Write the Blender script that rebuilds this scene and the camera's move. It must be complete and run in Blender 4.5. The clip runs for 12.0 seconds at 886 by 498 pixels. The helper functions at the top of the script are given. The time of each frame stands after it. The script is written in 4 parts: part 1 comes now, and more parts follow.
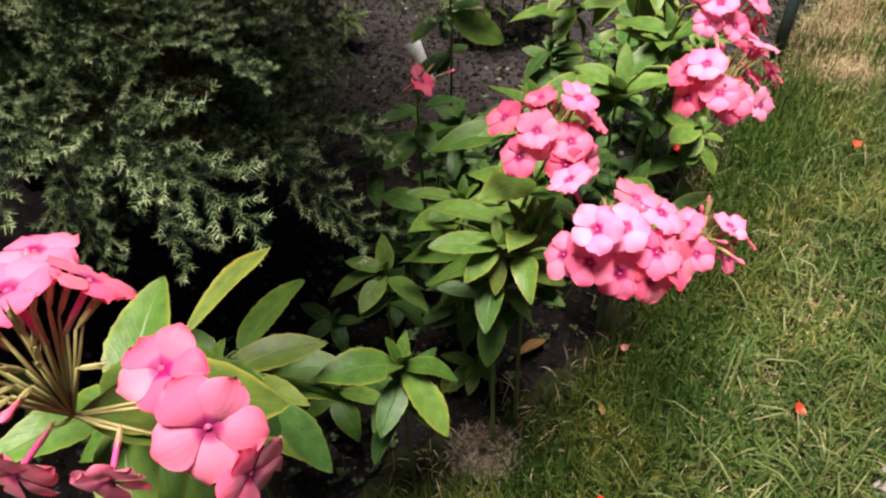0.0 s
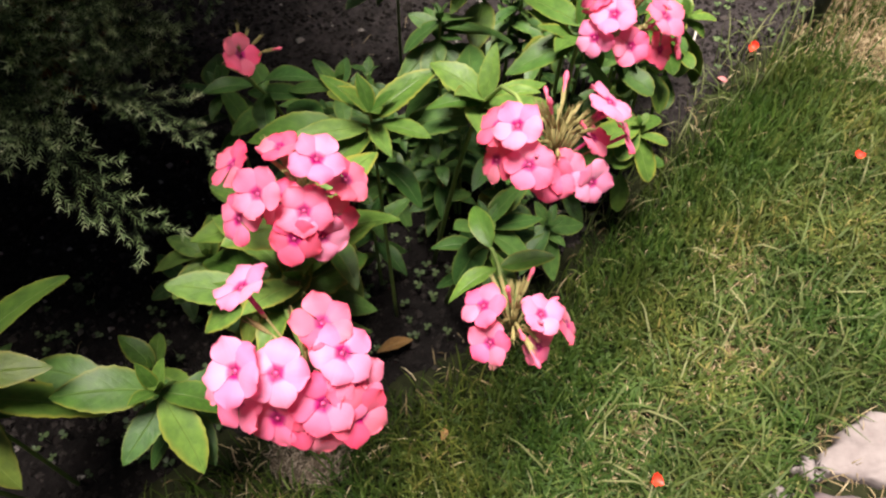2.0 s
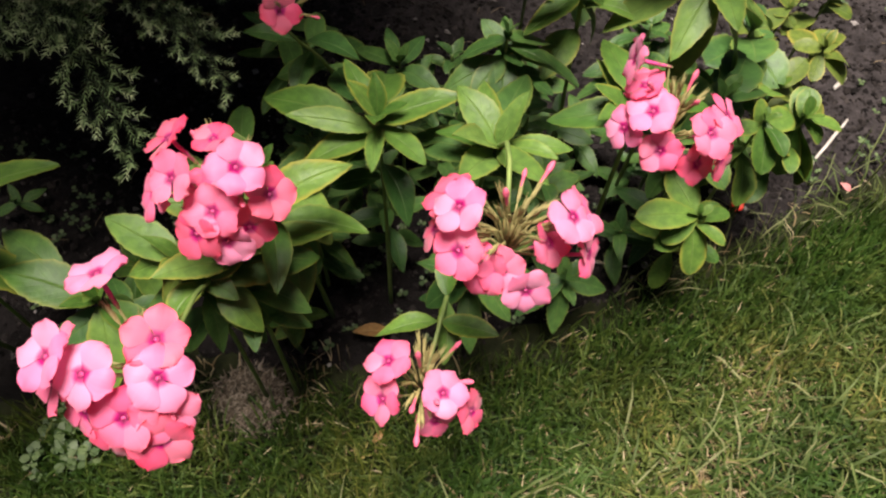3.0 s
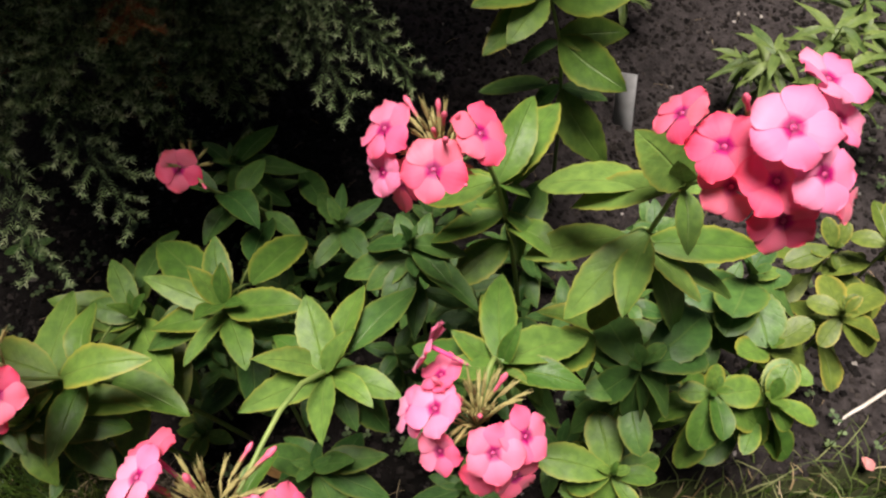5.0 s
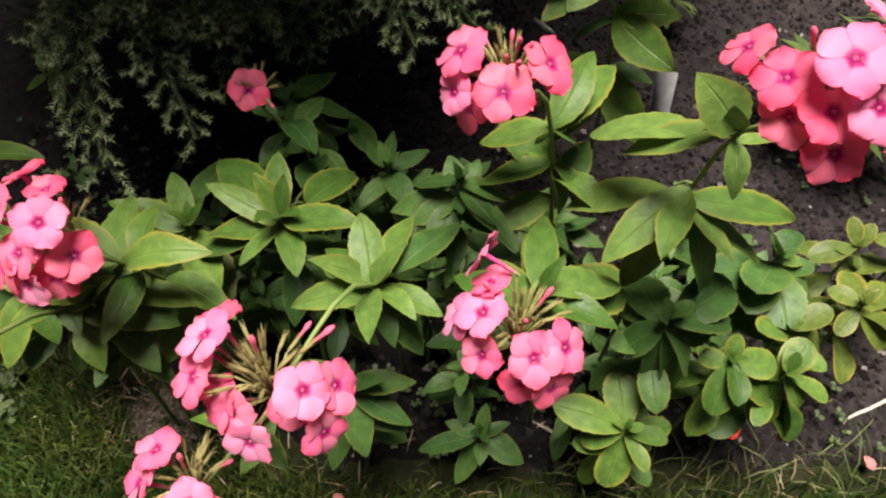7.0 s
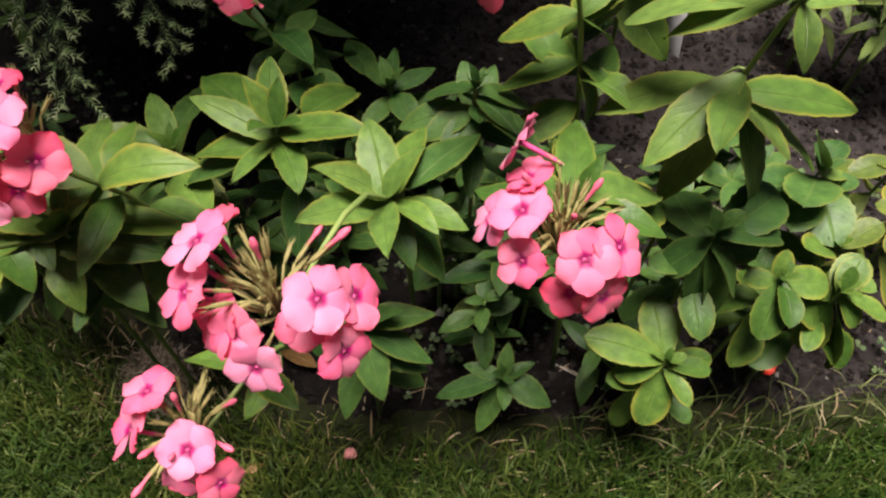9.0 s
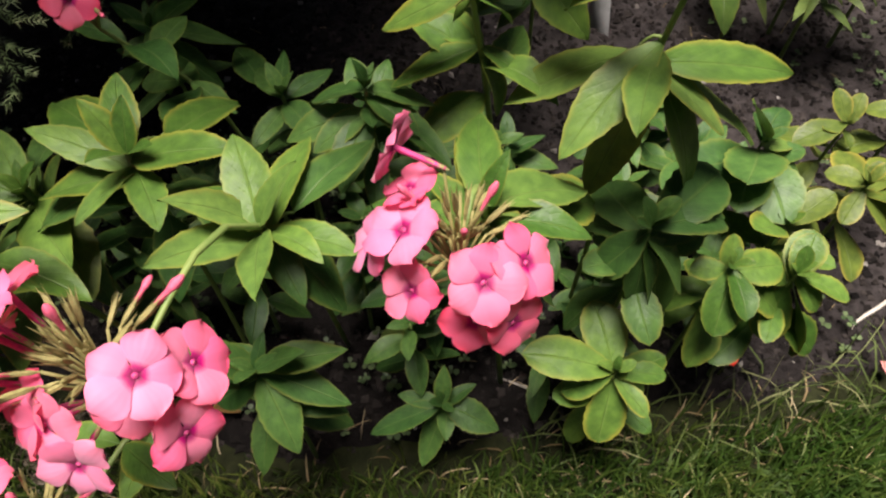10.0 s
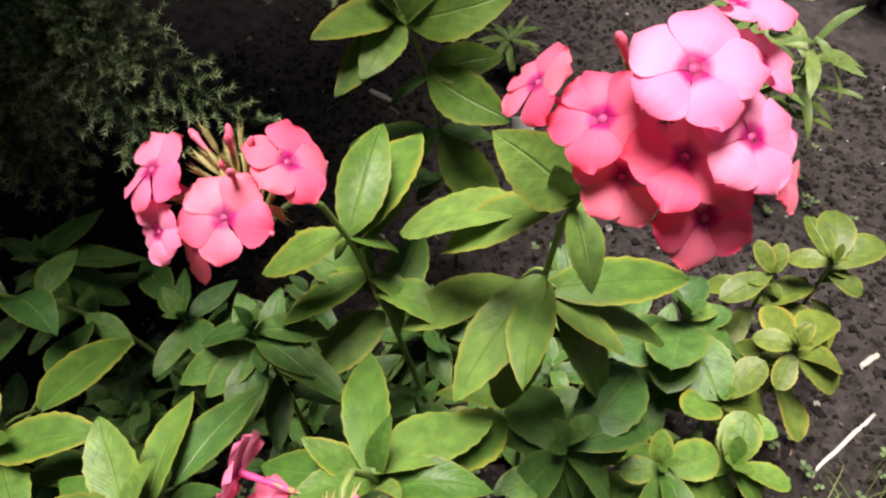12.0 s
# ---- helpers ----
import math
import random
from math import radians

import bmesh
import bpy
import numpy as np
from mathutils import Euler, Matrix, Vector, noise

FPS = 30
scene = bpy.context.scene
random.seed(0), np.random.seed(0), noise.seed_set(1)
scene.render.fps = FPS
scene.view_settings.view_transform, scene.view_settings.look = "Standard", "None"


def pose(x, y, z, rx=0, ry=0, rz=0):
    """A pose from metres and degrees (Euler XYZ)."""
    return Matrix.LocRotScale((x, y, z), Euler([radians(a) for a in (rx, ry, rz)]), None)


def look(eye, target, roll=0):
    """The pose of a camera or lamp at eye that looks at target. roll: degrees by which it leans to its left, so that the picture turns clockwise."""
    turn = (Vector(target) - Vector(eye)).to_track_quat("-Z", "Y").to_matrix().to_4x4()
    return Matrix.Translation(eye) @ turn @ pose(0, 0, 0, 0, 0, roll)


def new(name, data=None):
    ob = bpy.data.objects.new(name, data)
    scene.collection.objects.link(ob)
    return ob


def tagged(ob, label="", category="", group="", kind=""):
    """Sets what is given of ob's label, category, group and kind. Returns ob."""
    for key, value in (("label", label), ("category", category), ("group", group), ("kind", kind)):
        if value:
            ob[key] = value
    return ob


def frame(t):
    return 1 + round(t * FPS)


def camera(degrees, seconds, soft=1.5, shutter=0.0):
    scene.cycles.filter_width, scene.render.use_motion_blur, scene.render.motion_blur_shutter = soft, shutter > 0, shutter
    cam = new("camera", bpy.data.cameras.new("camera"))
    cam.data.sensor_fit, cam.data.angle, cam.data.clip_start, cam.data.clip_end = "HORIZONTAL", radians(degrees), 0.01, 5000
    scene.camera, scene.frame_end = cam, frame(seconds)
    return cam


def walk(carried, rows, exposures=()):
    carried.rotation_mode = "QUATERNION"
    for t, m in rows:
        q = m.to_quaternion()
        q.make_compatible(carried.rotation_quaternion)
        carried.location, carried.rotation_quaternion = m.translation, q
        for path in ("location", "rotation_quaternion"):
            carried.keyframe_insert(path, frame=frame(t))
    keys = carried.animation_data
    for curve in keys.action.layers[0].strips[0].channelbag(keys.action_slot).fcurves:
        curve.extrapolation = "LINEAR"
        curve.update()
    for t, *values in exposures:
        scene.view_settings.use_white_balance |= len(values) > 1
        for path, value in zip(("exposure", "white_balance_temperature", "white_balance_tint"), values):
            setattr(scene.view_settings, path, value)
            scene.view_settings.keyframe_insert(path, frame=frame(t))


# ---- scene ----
cam = camera(61.57, 12.0, soft=2.3)
KELVIN, TINT = 6700, 18
EXPOSURES = ((0.0, 1.30), (1.5, 1.40), (2.5, 1.15), (4.5, 0.94), (7.5, 1.0), (10.0, 0.98), (11.0, 1.10), (12.0, 1.22))
PATH = [
    (0, (-0.0128, 0.0078, 0.8713), (0.0835, 1.0804, -0.1730), -4.05),
    (0.5, (0.0613, 0.0273, 0.8893), (0.1644, 1.0555, -0.1979), -3.41),
    (1, (0.1390, 0.0378, 0.9024), (0.2305, 1.0509, -0.2000), -4.17),
    (1.5, (0.1907, 0.1224, 0.8935), (0.2098, 1.0780, -0.2626), -1.82),
    (2, (0.2615, 0.2033, 0.8806), (0.1980, 1.0683, -0.3432), -1.88),
    (2.5, (0.3568, 0.2732, 0.8994), (0.1204, 1.0537, -0.3595), 0.72),
    (2.7, (0.3670, 0.2950, 0.8984), (0.1128, 1.0364, -0.3805), 3.19),
    (4.3, (0.4610, 0.5267, 0.8737), (0.0041, 1.1334, -0.4198), -2.67),
    (4.5, (0.4780, 0.5596, 0.8865), (-0.0215, 1.1403, -0.4032), -4.55),
    (5, (0.5017, 0.6112, 0.9354), (-0.0873, 1.1813, -0.3208), -0.82),
    (5.5, (0.5610, 0.6375, 0.9303), (-0.0638, 1.2141, -0.3055), 1.44),
    (6, (0.5545, 0.6242, 0.9372), (-0.0702, 1.1764, -0.3097), 0.98),
    (6.5, (0.5414, 0.5689, 0.9318), (-0.0749, 1.1370, -0.3121), 3.17),
    (7, (0.5325, 0.5352, 0.9223), (-0.0807, 1.1123, -0.3191), 4.62),
    (7.5, (0.5215, 0.5045, 0.8968), (-0.0909, 1.0456, -0.3610), 4.54),
    (7.7, (0.5174, 0.4827, 0.8821), (-0.0877, 1.0290, -0.3770), 5.44),
    (9.3, (0.5194, 0.5349, 0.8163), (-0.0329, 1.1078, -0.4552), 3.58),
    (9.5, (0.5227, 0.5466, 0.8014), (-0.0189, 1.1246, -0.4724), 3.47),
    (10, (0.5143, 0.5908, 0.7762), (-0.0097, 1.2032, -0.4889), 1.78),
    (10.5, (0.5004, 0.6439, 0.7792), (-0.0377, 1.2898, -0.4631), 0.91),
    (11, (0.4912, 0.6723, 0.7783), (-0.0572, 1.3456, -0.4449), 0.18),
    (11.5, (0.4970, 0.6926, 0.7997), (-0.0793, 1.4062, -0.3872), -1.58),
    (12, (0.5002, 0.7010, 0.8122), (-0.0907, 1.4523, -0.3439), -1.72),
]
walk(cam, [(t, look(eye, target, roll)) for t, eye, target, roll in PATH], [(t, ev, KELVIN, TINT) for t, ev in EXPOSURES])

# ---- world and light: soft daylight under a bright overcast sky ----
world = bpy.data.worlds.new("overcast_sky")
scene.world = world
world.use_nodes = True
wn = world.node_tree.nodes
sky = wn.new("ShaderNodeTexSky")
sky.sky_type = "NISHITA"
sky.sun_disc = False
sky.sun_elevation = radians(86)
sky.sun_rotation = radians(-135)
sky.air_density, sky.dust_density, sky.ozone_density = 1.6, 4.0, 1.0
world.node_tree.links.new(sky.outputs[0], wn["Background"].inputs[0])
wn["Background"].inputs[1].default_value = 0.009
sun_data = bpy.data.lights.new("sun", "SUN")
sun_data.energy, sun_data.angle, sun_data.color = 6.0, radians(26), (1.0, 0.95, 0.88)
sun = new("sun", sun_data)
sun.matrix_world = look((0.02, 0.52, 4.3), (0.2, 0.7, 0.3))


# ---- materials ----
def material(name):
    m = bpy.data.materials.new(name)
    m.use_nodes = True
    n = m.node_tree.nodes
    return m, n, m.node_tree.links, n["Principled BSDF"]


def ramp(n, stops):
    r = n.new("ShaderNodeValToRGB")
    while len(r.color_ramp.elements) < len(stops):
        r.color_ramp.elements.new(0.5)
    for e, (p, c) in zip(r.color_ramp.elements, stops):
        e.position, e.color = p, (*c, 1)
    return r


def noise_tex(n, links, scale, detail=6.0, rough=0.6, space="Object"):
    tc = n.new("ShaderNodeTexCoord")
    t = n.new("ShaderNodeTexNoise")
    t.inputs["Scale"].default_value, t.inputs["Detail"].default_value, t.inputs["Roughness"].default_value = scale, detail, rough
    links.new(tc.outputs[space], t.inputs["Vector"])
    return t


def math_node(n, links, op, a, b=None):
    k = n.new("ShaderNodeMath")
    k.operation = op
    for i, v in enumerate((a, b)):
        if v is None:
            continue
        if isinstance(v, (int, float)):
            k.inputs[i].default_value = v
        else:
            links.new(v, k.inputs[i])
    return k.outputs[0]


def mix_node(n, links, fac, a, b, blend="MIX"):
    k = n.new("ShaderNodeMix")
    k.data_type, k.blend_type = "RGBA", blend
    for sock, v in ((k.inputs["Factor"], fac), (k.inputs[6], a), (k.inputs[7], b)):
        if isinstance(v, (int, float)):
            sock.default_value = v
        elif isinstance(v, tuple):
            sock.default_value = (*v, 1)
        else:
            links.new(v, sock)
    return k.outputs[2]


def bump_node(n, links, height, strength, distance, bsdf):
    b = n.new("ShaderNodeBump")
    b.inputs["Strength"].default_value, b.inputs["Distance"].default_value = strength, distance
    links.new(height, b.inputs["Height"])
    links.new(b.outputs[0], bsdf.inputs["Normal"])


def thin_skin(m, n, links, bsdf, colour, amount):
    """Lets light through a leaf or petal."""
    tr = n.new("ShaderNodeBsdfTranslucent")
    mx = n.new("ShaderNodeMixShader")
    mx.inputs[0].default_value = amount
    links.new(colour, tr.inputs[0])
    links.new(bsdf.outputs[0], mx.inputs[1])
    links.new(tr.outputs[0], mx.inputs[2])
    links.new(mx.outputs[0], n["Material Output"].inputs[0])


def leaf_material(name, dark, light, edge, edge_amount, vein=(0.13, 0.19, 0.05)):
    m, n, links, bsdf = material(name)
    uv = n.new("ShaderNodeUVMap")
    sep = n.new("ShaderNodeSeparateXYZ")
    links.new(uv.outputs[0], sep.inputs[0])
    info = n.new("ShaderNodeObjectInfo")
    across = math_node(n, links, "ABSOLUTE", math_node(n, links, "SUBTRACT", sep.outputs[0], 0.5))
    blotch = noise_tex(n, links, 5.0, 5)
    base = mix_node(n, links, info.outputs["Random"], dark, light)
    mott = ramp(n, [(0.35, (0.66, 0.70, 0.72)), (0.7, (1.3, 1.24, 1.1))])
    links.new(blotch.outputs[0], mott.inputs[0])
    base = mix_node(n, links, 1.0, base, mott.outputs[0], "MULTIPLY")
    # side veins run forward from the midrib
    slant = math_node(n, links, "SUBTRACT", math_node(n, links, "MULTIPLY", sep.outputs[1], 9.0), math_node(n, links, "MULTIPLY", across, 6.0))
    saw = math_node(n, links, "ABSOLUTE", math_node(n, links, "SUBTRACT", math_node(n, links, "FRACT", slant), 0.5))
    side = ramp(n, [(0.0, (1, 1, 1)), (0.16, (0, 0, 0))])
    links.new(saw, side.inputs[0])
    rib = ramp(n, [(0.0, (1, 1, 1)), (0.035, (0, 0, 0))])
    links.new(across, rib.inputs[0])
    base = mix_node(n, links, math_node(n, links, "MULTIPLY", side.outputs[0], 0.09), base, vein)
    base = mix_node(n, links, math_node(n, links, "MULTIPLY", rib.outputs[0], 0.38), base, vein)
    # yellowing towards margin and tip, uneven
    rim = math_node(n, links, "ADD", math_node(n, links, "MULTIPLY", across, 1.5), math_node(n, links, "MULTIPLY", sep.outputs[1], 0.35))
    patchy = noise_tex(n, links, 2.2, 3)
    rim = math_node(n, links, "ADD", rim, math_node(n, links, "MULTIPLY", patchy.outputs[0], 0.9))
    rim = math_node(n, links, "ADD", rim, math_node(n, links, "MULTIPLY", info.outputs["Random"], 0.25))
    yel = ramp(n, [(0.90 - 0.22 * edge_amount, (0, 0, 0)), (1.0, (1, 1, 1))])
    yel.color_ramp.interpolation = "EASE"
    links.new(math_node(n, links, "MULTIPLY", rim, 0.56), yel.inputs[0])
    some = ramp(n, [(0.35, (0.12, 0.12, 0.12)), (0.8, (1, 1, 1))])
    links.new(math_node(n, links, "FRACT", math_node(n, links, "MULTIPLY", info.outputs["Random"], 7.31)), some.inputs[0])
    amount = math_node(n, links, "MULTIPLY", some.outputs[0], edge_amount)
    base = mix_node(n, links, math_node(n, links, "MULTIPLY", yel.outputs[0], amount), base, edge)
    margin = ramp(n, [(0.36, (0, 0, 0)), (0.5, (1, 1, 1))])
    links.new(across, margin.inputs[0])
    base = mix_node(n, links, math_node(n, links, "MULTIPLY", margin.outputs[0], math_node(n, links, "MULTIPLY", amount, 0.55)), base, edge)
    hem = ramp(n, [(0.43, (0, 0, 0)), (0.49, (1, 1, 1))])
    links.new(across, hem.inputs[0])
    base = mix_node(n, links, math_node(n, links, "MULTIPLY", hem.outputs[0], 0.24), base, tuple(c * 1.15 for c in edge))
    links.new(base, bsdf.inputs["Base Color"])
    bsdf.inputs["Roughness"].default_value = 0.45
    bsdf.inputs["Specular IOR Level"].default_value = 0.24
    h = math_node(n, links, "ADD", math_node(n, links, "MULTIPLY", side.outputs[0], -0.07), math_node(n, links, "MULTIPLY", rib.outputs[0], -0.6))
    h = math_node(n, links, "ADD", h, math_node(n, links, "MULTIPLY", blotch.outputs[0], 1.1))
    bump_node(n, links, h, 0.55, 0.002, bsdf)
    thin_skin(m, n, links, bsdf, base, 0.14)
    return m


# besides the plain green, a bluish shaded copy and a lit copy carry light in their colour
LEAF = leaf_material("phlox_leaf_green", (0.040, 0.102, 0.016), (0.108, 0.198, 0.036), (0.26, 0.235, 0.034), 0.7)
LEAF_BLUE_SHADED = leaf_material("phlox_leaf_blue_shaded", (0.026, 0.078, 0.018), (0.066, 0.142, 0.033), (0.19, 0.19, 0.033), 0.4)
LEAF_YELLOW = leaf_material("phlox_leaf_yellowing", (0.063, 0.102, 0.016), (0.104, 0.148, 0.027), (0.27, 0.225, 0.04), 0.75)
LEAF_LIT = leaf_material("phlox_leaf_lit", (0.082, 0.162, 0.032), (0.150, 0.250, 0.058), (0.27, 0.24, 0.04), 0.75)
LEAF_DRY = leaf_material("leaf_withered", (0.20, 0.11, 0.04), (0.33, 0.2, 0.07), (0.3, 0.16, 0.06), 0.6, (0.35, 0.25, 0.1))
LEAF_NARROW = leaf_material("narrow_leaf_pale", (0.06, 0.105, 0.028), (0.115, 0.165, 0.045), (0.22, 0.23, 0.06), 0.3)


def petal_material(name, tip, mid):
    m, n, links, bsdf = material(name)
    uv = n.new("ShaderNodeUVMap")
    sep = n.new("ShaderNodeSeparateXYZ")
    links.new(uv.outputs[0], sep.inputs[0])
    info = n.new("ShaderNodeObjectInfo")
    streak = noise_tex(n, links, 2.5, 4)
    v = math_node(n, links, "ADD", sep.outputs[1], math_node(n, links, "MULTIPLY", math_node(n, links, "SUBTRACT", streak.outputs[0], 0.5), 0.22))
    col = ramp(n, [(0.0, (0.17, 0.004, 0.05)), (0.13, (0.47, 0.014, 0.16)), (0.27, mid), (0.62, mid), (1.0, tip)])
    links.new(v, col.inputs[0])
    hue = n.new("ShaderNodeHueSaturation")
    links.new(math_node(n, links, "ADD", 0.9, math_node(n, links, "MULTIPLY", info.outputs["Random"], 0.16)), hue.inputs["Saturation"])
    links.new(col.outputs[0], hue.inputs["Color"])
    links.new(hue.outputs[0], bsdf.inputs["Base Color"])
    bsdf.inputs["Roughness"].default_value = 0.55
    bsdf.inputs["Specular IOR Level"].default_value = 0.3
    bsdf.inputs["Sheen Weight"].default_value = 0.15
    wave = math_node(n, links, "SINE", math_node(n, links, "MULTIPLY", sep.outputs[0], 40.0))
    bump_node(n, links, math_node(n, links, "ADD", wave, streak.outputs[0]), 0.06, 0.0005, bsdf)
    thin_skin(m, n, links, bsdf, hue.outputs[0], 0.4)
    return m


PETAL = petal_material("phlox_petal_pink", (0.81, 0.098, 0.19), (0.84, 0.178, 0.325))
PETAL_PALE = petal_material("phlox_petal_pale", (0.79, 0.158, 0.285), (0.81, 0.245, 0.42))
PETAL_CORAL = petal_material("phlox_petal_coral", (0.78, 0.076, 0.14), (0.81, 0.13, 0.235))


def plain(name, a, b, scale, rough=0.7, bump=0.3, dist=0.002, space="Object"):
    m, n, links, bsdf = material(name)
    t = noise_tex(n, links, scale, 8, 0.65, space)
    big = noise_tex(n, links, scale * 0.13, 3, 0.5, space)
    r = ramp(n, [(0.3, a), (0.72, b)])
    links.new(t.outputs[0], r.inputs[0])
    shade = ramp(n, [(0.3, (0.7, 0.7, 0.7)), (0.7, (1.15, 1.15, 1.15))])
    links.new(big.outputs[0], shade.inputs[0])
    links.new(mix_node(n, links, 1.0, r.outputs[0], shade.outputs[0], "MULTIPLY"), bsdf.inputs["Base Color"])
    bsdf.inputs["Roughness"].default_value = rough
    bsdf.inputs["Specular IOR Level"].default_value = 0.12 if rough > 0.8 else 0.4
    bump_node(n, links, t.outputs[0], bump, dist, bsdf)
    return m


def island_material(name, stops, rough=0.6, through_light=0.2, patch=0.0):
    m, n, links, bsdf = material(name)
    g = n.new("ShaderNodeNewGeometry")
    r = ramp(n, stops)
    links.new(g.outputs["Random Per Island"], r.inputs[0])
    t = noise_tex(n, links, 9.0, 4)
    shade = ramp(n, [(0.3, (0.65, 0.65, 0.6)), (0.7, (1.2, 1.2, 1.2))])
    links.new(t.outputs[0], shade.inputs[0])
    c = mix_node(n, links, 1.0, r.outputs[0], shade.outputs[0], "MULTIPLY")
    if patch:
        big = noise_tex(n, links, patch * 4, 3, 0.55)
        hue = ramp(n, [(0.35, (0.72, 0.92, 0.75)), (0.52, (1.0, 1.0, 1.0)), (0.68, (1.55, 1.22, 1.2))])
        links.new(big.outputs[0], hue.inputs[0])
        c = mix_node(n, links, 1.0, c, hue.outputs[0], "MULTIPLY")
    links.new(c, bsdf.inputs["Base Color"])
    bsdf.inputs["Roughness"].default_value = rough
    bsdf.inputs["Specular IOR Level"].default_value = 0.15 if rough > 0.55 else 0.3
    if through_light:
        thin_skin(m, n, links, bsdf, c, through_light)
    return m


def soil_material():
    """Dark crumbly soil; shade under the plants is put into its colour, greyer towards the open back of the bed."""
    m, n, links, bsdf = material("dark_garden_soil")
    t = noise_tex(n, links, 48, 8, 0.65)
    soil_in_shade = ramp(n, [(0.3, (0.0025, 0.002, 0.0018)), (0.72, (0.0145, 0.012, 0.011))])
    # the greyer ramp is the same soil in open daylight
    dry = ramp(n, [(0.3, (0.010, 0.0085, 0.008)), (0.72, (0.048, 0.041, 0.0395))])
    links.new(t.outputs[0], soil_in_shade.inputs[0])
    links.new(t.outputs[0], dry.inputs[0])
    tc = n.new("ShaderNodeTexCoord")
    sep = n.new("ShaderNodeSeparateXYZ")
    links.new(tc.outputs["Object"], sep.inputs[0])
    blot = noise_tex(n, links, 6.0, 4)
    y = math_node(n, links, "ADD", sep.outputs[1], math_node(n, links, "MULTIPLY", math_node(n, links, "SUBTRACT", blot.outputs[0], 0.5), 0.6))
    # blends from the painted shade in front to the lit soil behind
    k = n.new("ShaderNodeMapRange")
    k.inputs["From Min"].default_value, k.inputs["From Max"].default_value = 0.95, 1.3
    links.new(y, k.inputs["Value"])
    links.new(mix_node(n, links, k.outputs[0], soil_in_shade.outputs[0], dry.outputs[0]), bsdf.inputs["Base Color"])
    bsdf.inputs["Roughness"].default_value = 0.9
    bsdf.inputs["Specular IOR Level"].default_value = 0.12
    bump_node(n, links, t.outputs[0], 1.0, 0.012, bsdf)
    return m


SOIL = soil_material()
TURF = plain("lawn_soil", (0.006, 0.008, 0.003), (0.022, 0.025, 0.009), 60, 0.95, 0.8, 0.004)
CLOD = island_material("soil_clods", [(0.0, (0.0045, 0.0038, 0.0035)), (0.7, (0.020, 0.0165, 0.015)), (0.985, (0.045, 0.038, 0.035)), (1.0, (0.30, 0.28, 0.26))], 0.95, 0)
GRASS_PALE = island_material("pale_lying_grass", [(0.0, (0.05, 0.075, 0.02)), (0.6, (0.09, 0.12, 0.034)), (1.0, (0.18, 0.18, 0.085))], 0.6, 0.2)
GRASS = island_material("grass_blades", [(0.0, (0.031, 0.059, 0.012)), (0.5, (0.051, 0.088, 0.018)), (0.86, (0.084, 0.121, 0.027)), (1.0, (0.18, 0.177, 0.058))], 0.6, 0.3, 1.6)
FADED = plain("withered_flower", (0.30, 0.10, 0.10), (0.52, 0.22, 0.20), 90, 0.8)
DEAD_TURF = island_material("dead_turf", [(0.0, (0.03, 0.023, 0.015)), (0.6, (0.10, 0.078, 0.055)), (1.0, (0.22, 0.185, 0.15))], 0.8, 0.1)
# darker copy of the lawn green, for the shade beside the bed
GRASS_SHADED = island_material("shaded_green_grass", [(0.0, (0.020, 0.045, 0.007)), (0.5, (0.042, 0.076, 0.012)), (0.9, (0.075, 0.110, 0.019)), (1.0, (0.13, 0.15, 0.04))], 0.6, 0.3, 1.6)
STRAW = island_material("dry_grass", [(0.0, (0.10, 0.07, 0.032)), (0.6, (0.23, 0.17, 0.09)), (1.0, (0.40, 0.33, 0.21))], 0.7, 0.15)
STEM = plain("phlox_stem", (0.10, 0.17, 0.04), (0.2, 0.26, 0.07), 40, 0.55)
TUBE = plain("flower_tube", (0.42, 0.03, 0.14), (0.6, 0.06, 0.22), 60, 0.5)
CALYX = plain("calyx", (0.17, 0.17, 0.05), (0.34, 0.29, 0.12), 60, 0.6)
BUD = plain("bud_pink", (0.62, 0.08, 0.16), (0.75, 0.16, 0.24), 60, 0.5)
EYE = plain("flower_eye", (0.30, 0.04, 0.10), (0.52, 0.18, 0.20), 200, 0.7)
BARK = plain("juniper_bark", (0.018, 0.011, 0.008), (0.05, 0.028, 0.018), 30, 0.9, 0.8, 0.004)


def needle_material(name, inner_dark, outer_green, tip):
    m, n, links, bsdf = material(name)
    uv = n.new("ShaderNodeUVMap")
    sep = n.new("ShaderNodeSeparateXYZ")
    links.new(uv.outputs[0], sep.inputs[0])
    g = n.new("ShaderNodeNewGeometry")
    # paler new growth, with inner shade and lit tips put into the colour
    tipward = math_node(n, links, "ADD", sep.outputs[1], math_node(n, links, "MULTIPLY", math_node(n, links, "SUBTRACT", g.outputs["Random Per Island"], 0.5), 0.3))
    r = ramp(n, [(0.12, inner_dark), (0.6, outer_green), (0.98, tip)])
    links.new(tipward, r.inputs[0])
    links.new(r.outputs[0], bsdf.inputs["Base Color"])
    bsdf.inputs["Roughness"].default_value = 0.6
    bsdf.inputs["Specular IOR Level"].default_value = 0.2
    return m


# near-black inner colour stands for shade, the very pale tip for daylight
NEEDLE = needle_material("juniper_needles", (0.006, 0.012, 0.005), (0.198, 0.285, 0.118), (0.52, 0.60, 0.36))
NEEDLE_BLUE = needle_material("blue_needles", (0.02, 0.035, 0.035), (0.06, 0.095, 0.10), (0.13, 0.18, 0.19))
NEEDLE_BROWN = island_material("juniper_needles_brown", [(0.0, (0.12, 0.045, 0.016)), (1.0, (0.30, 0.13, 0.05))], 0.8, 0)
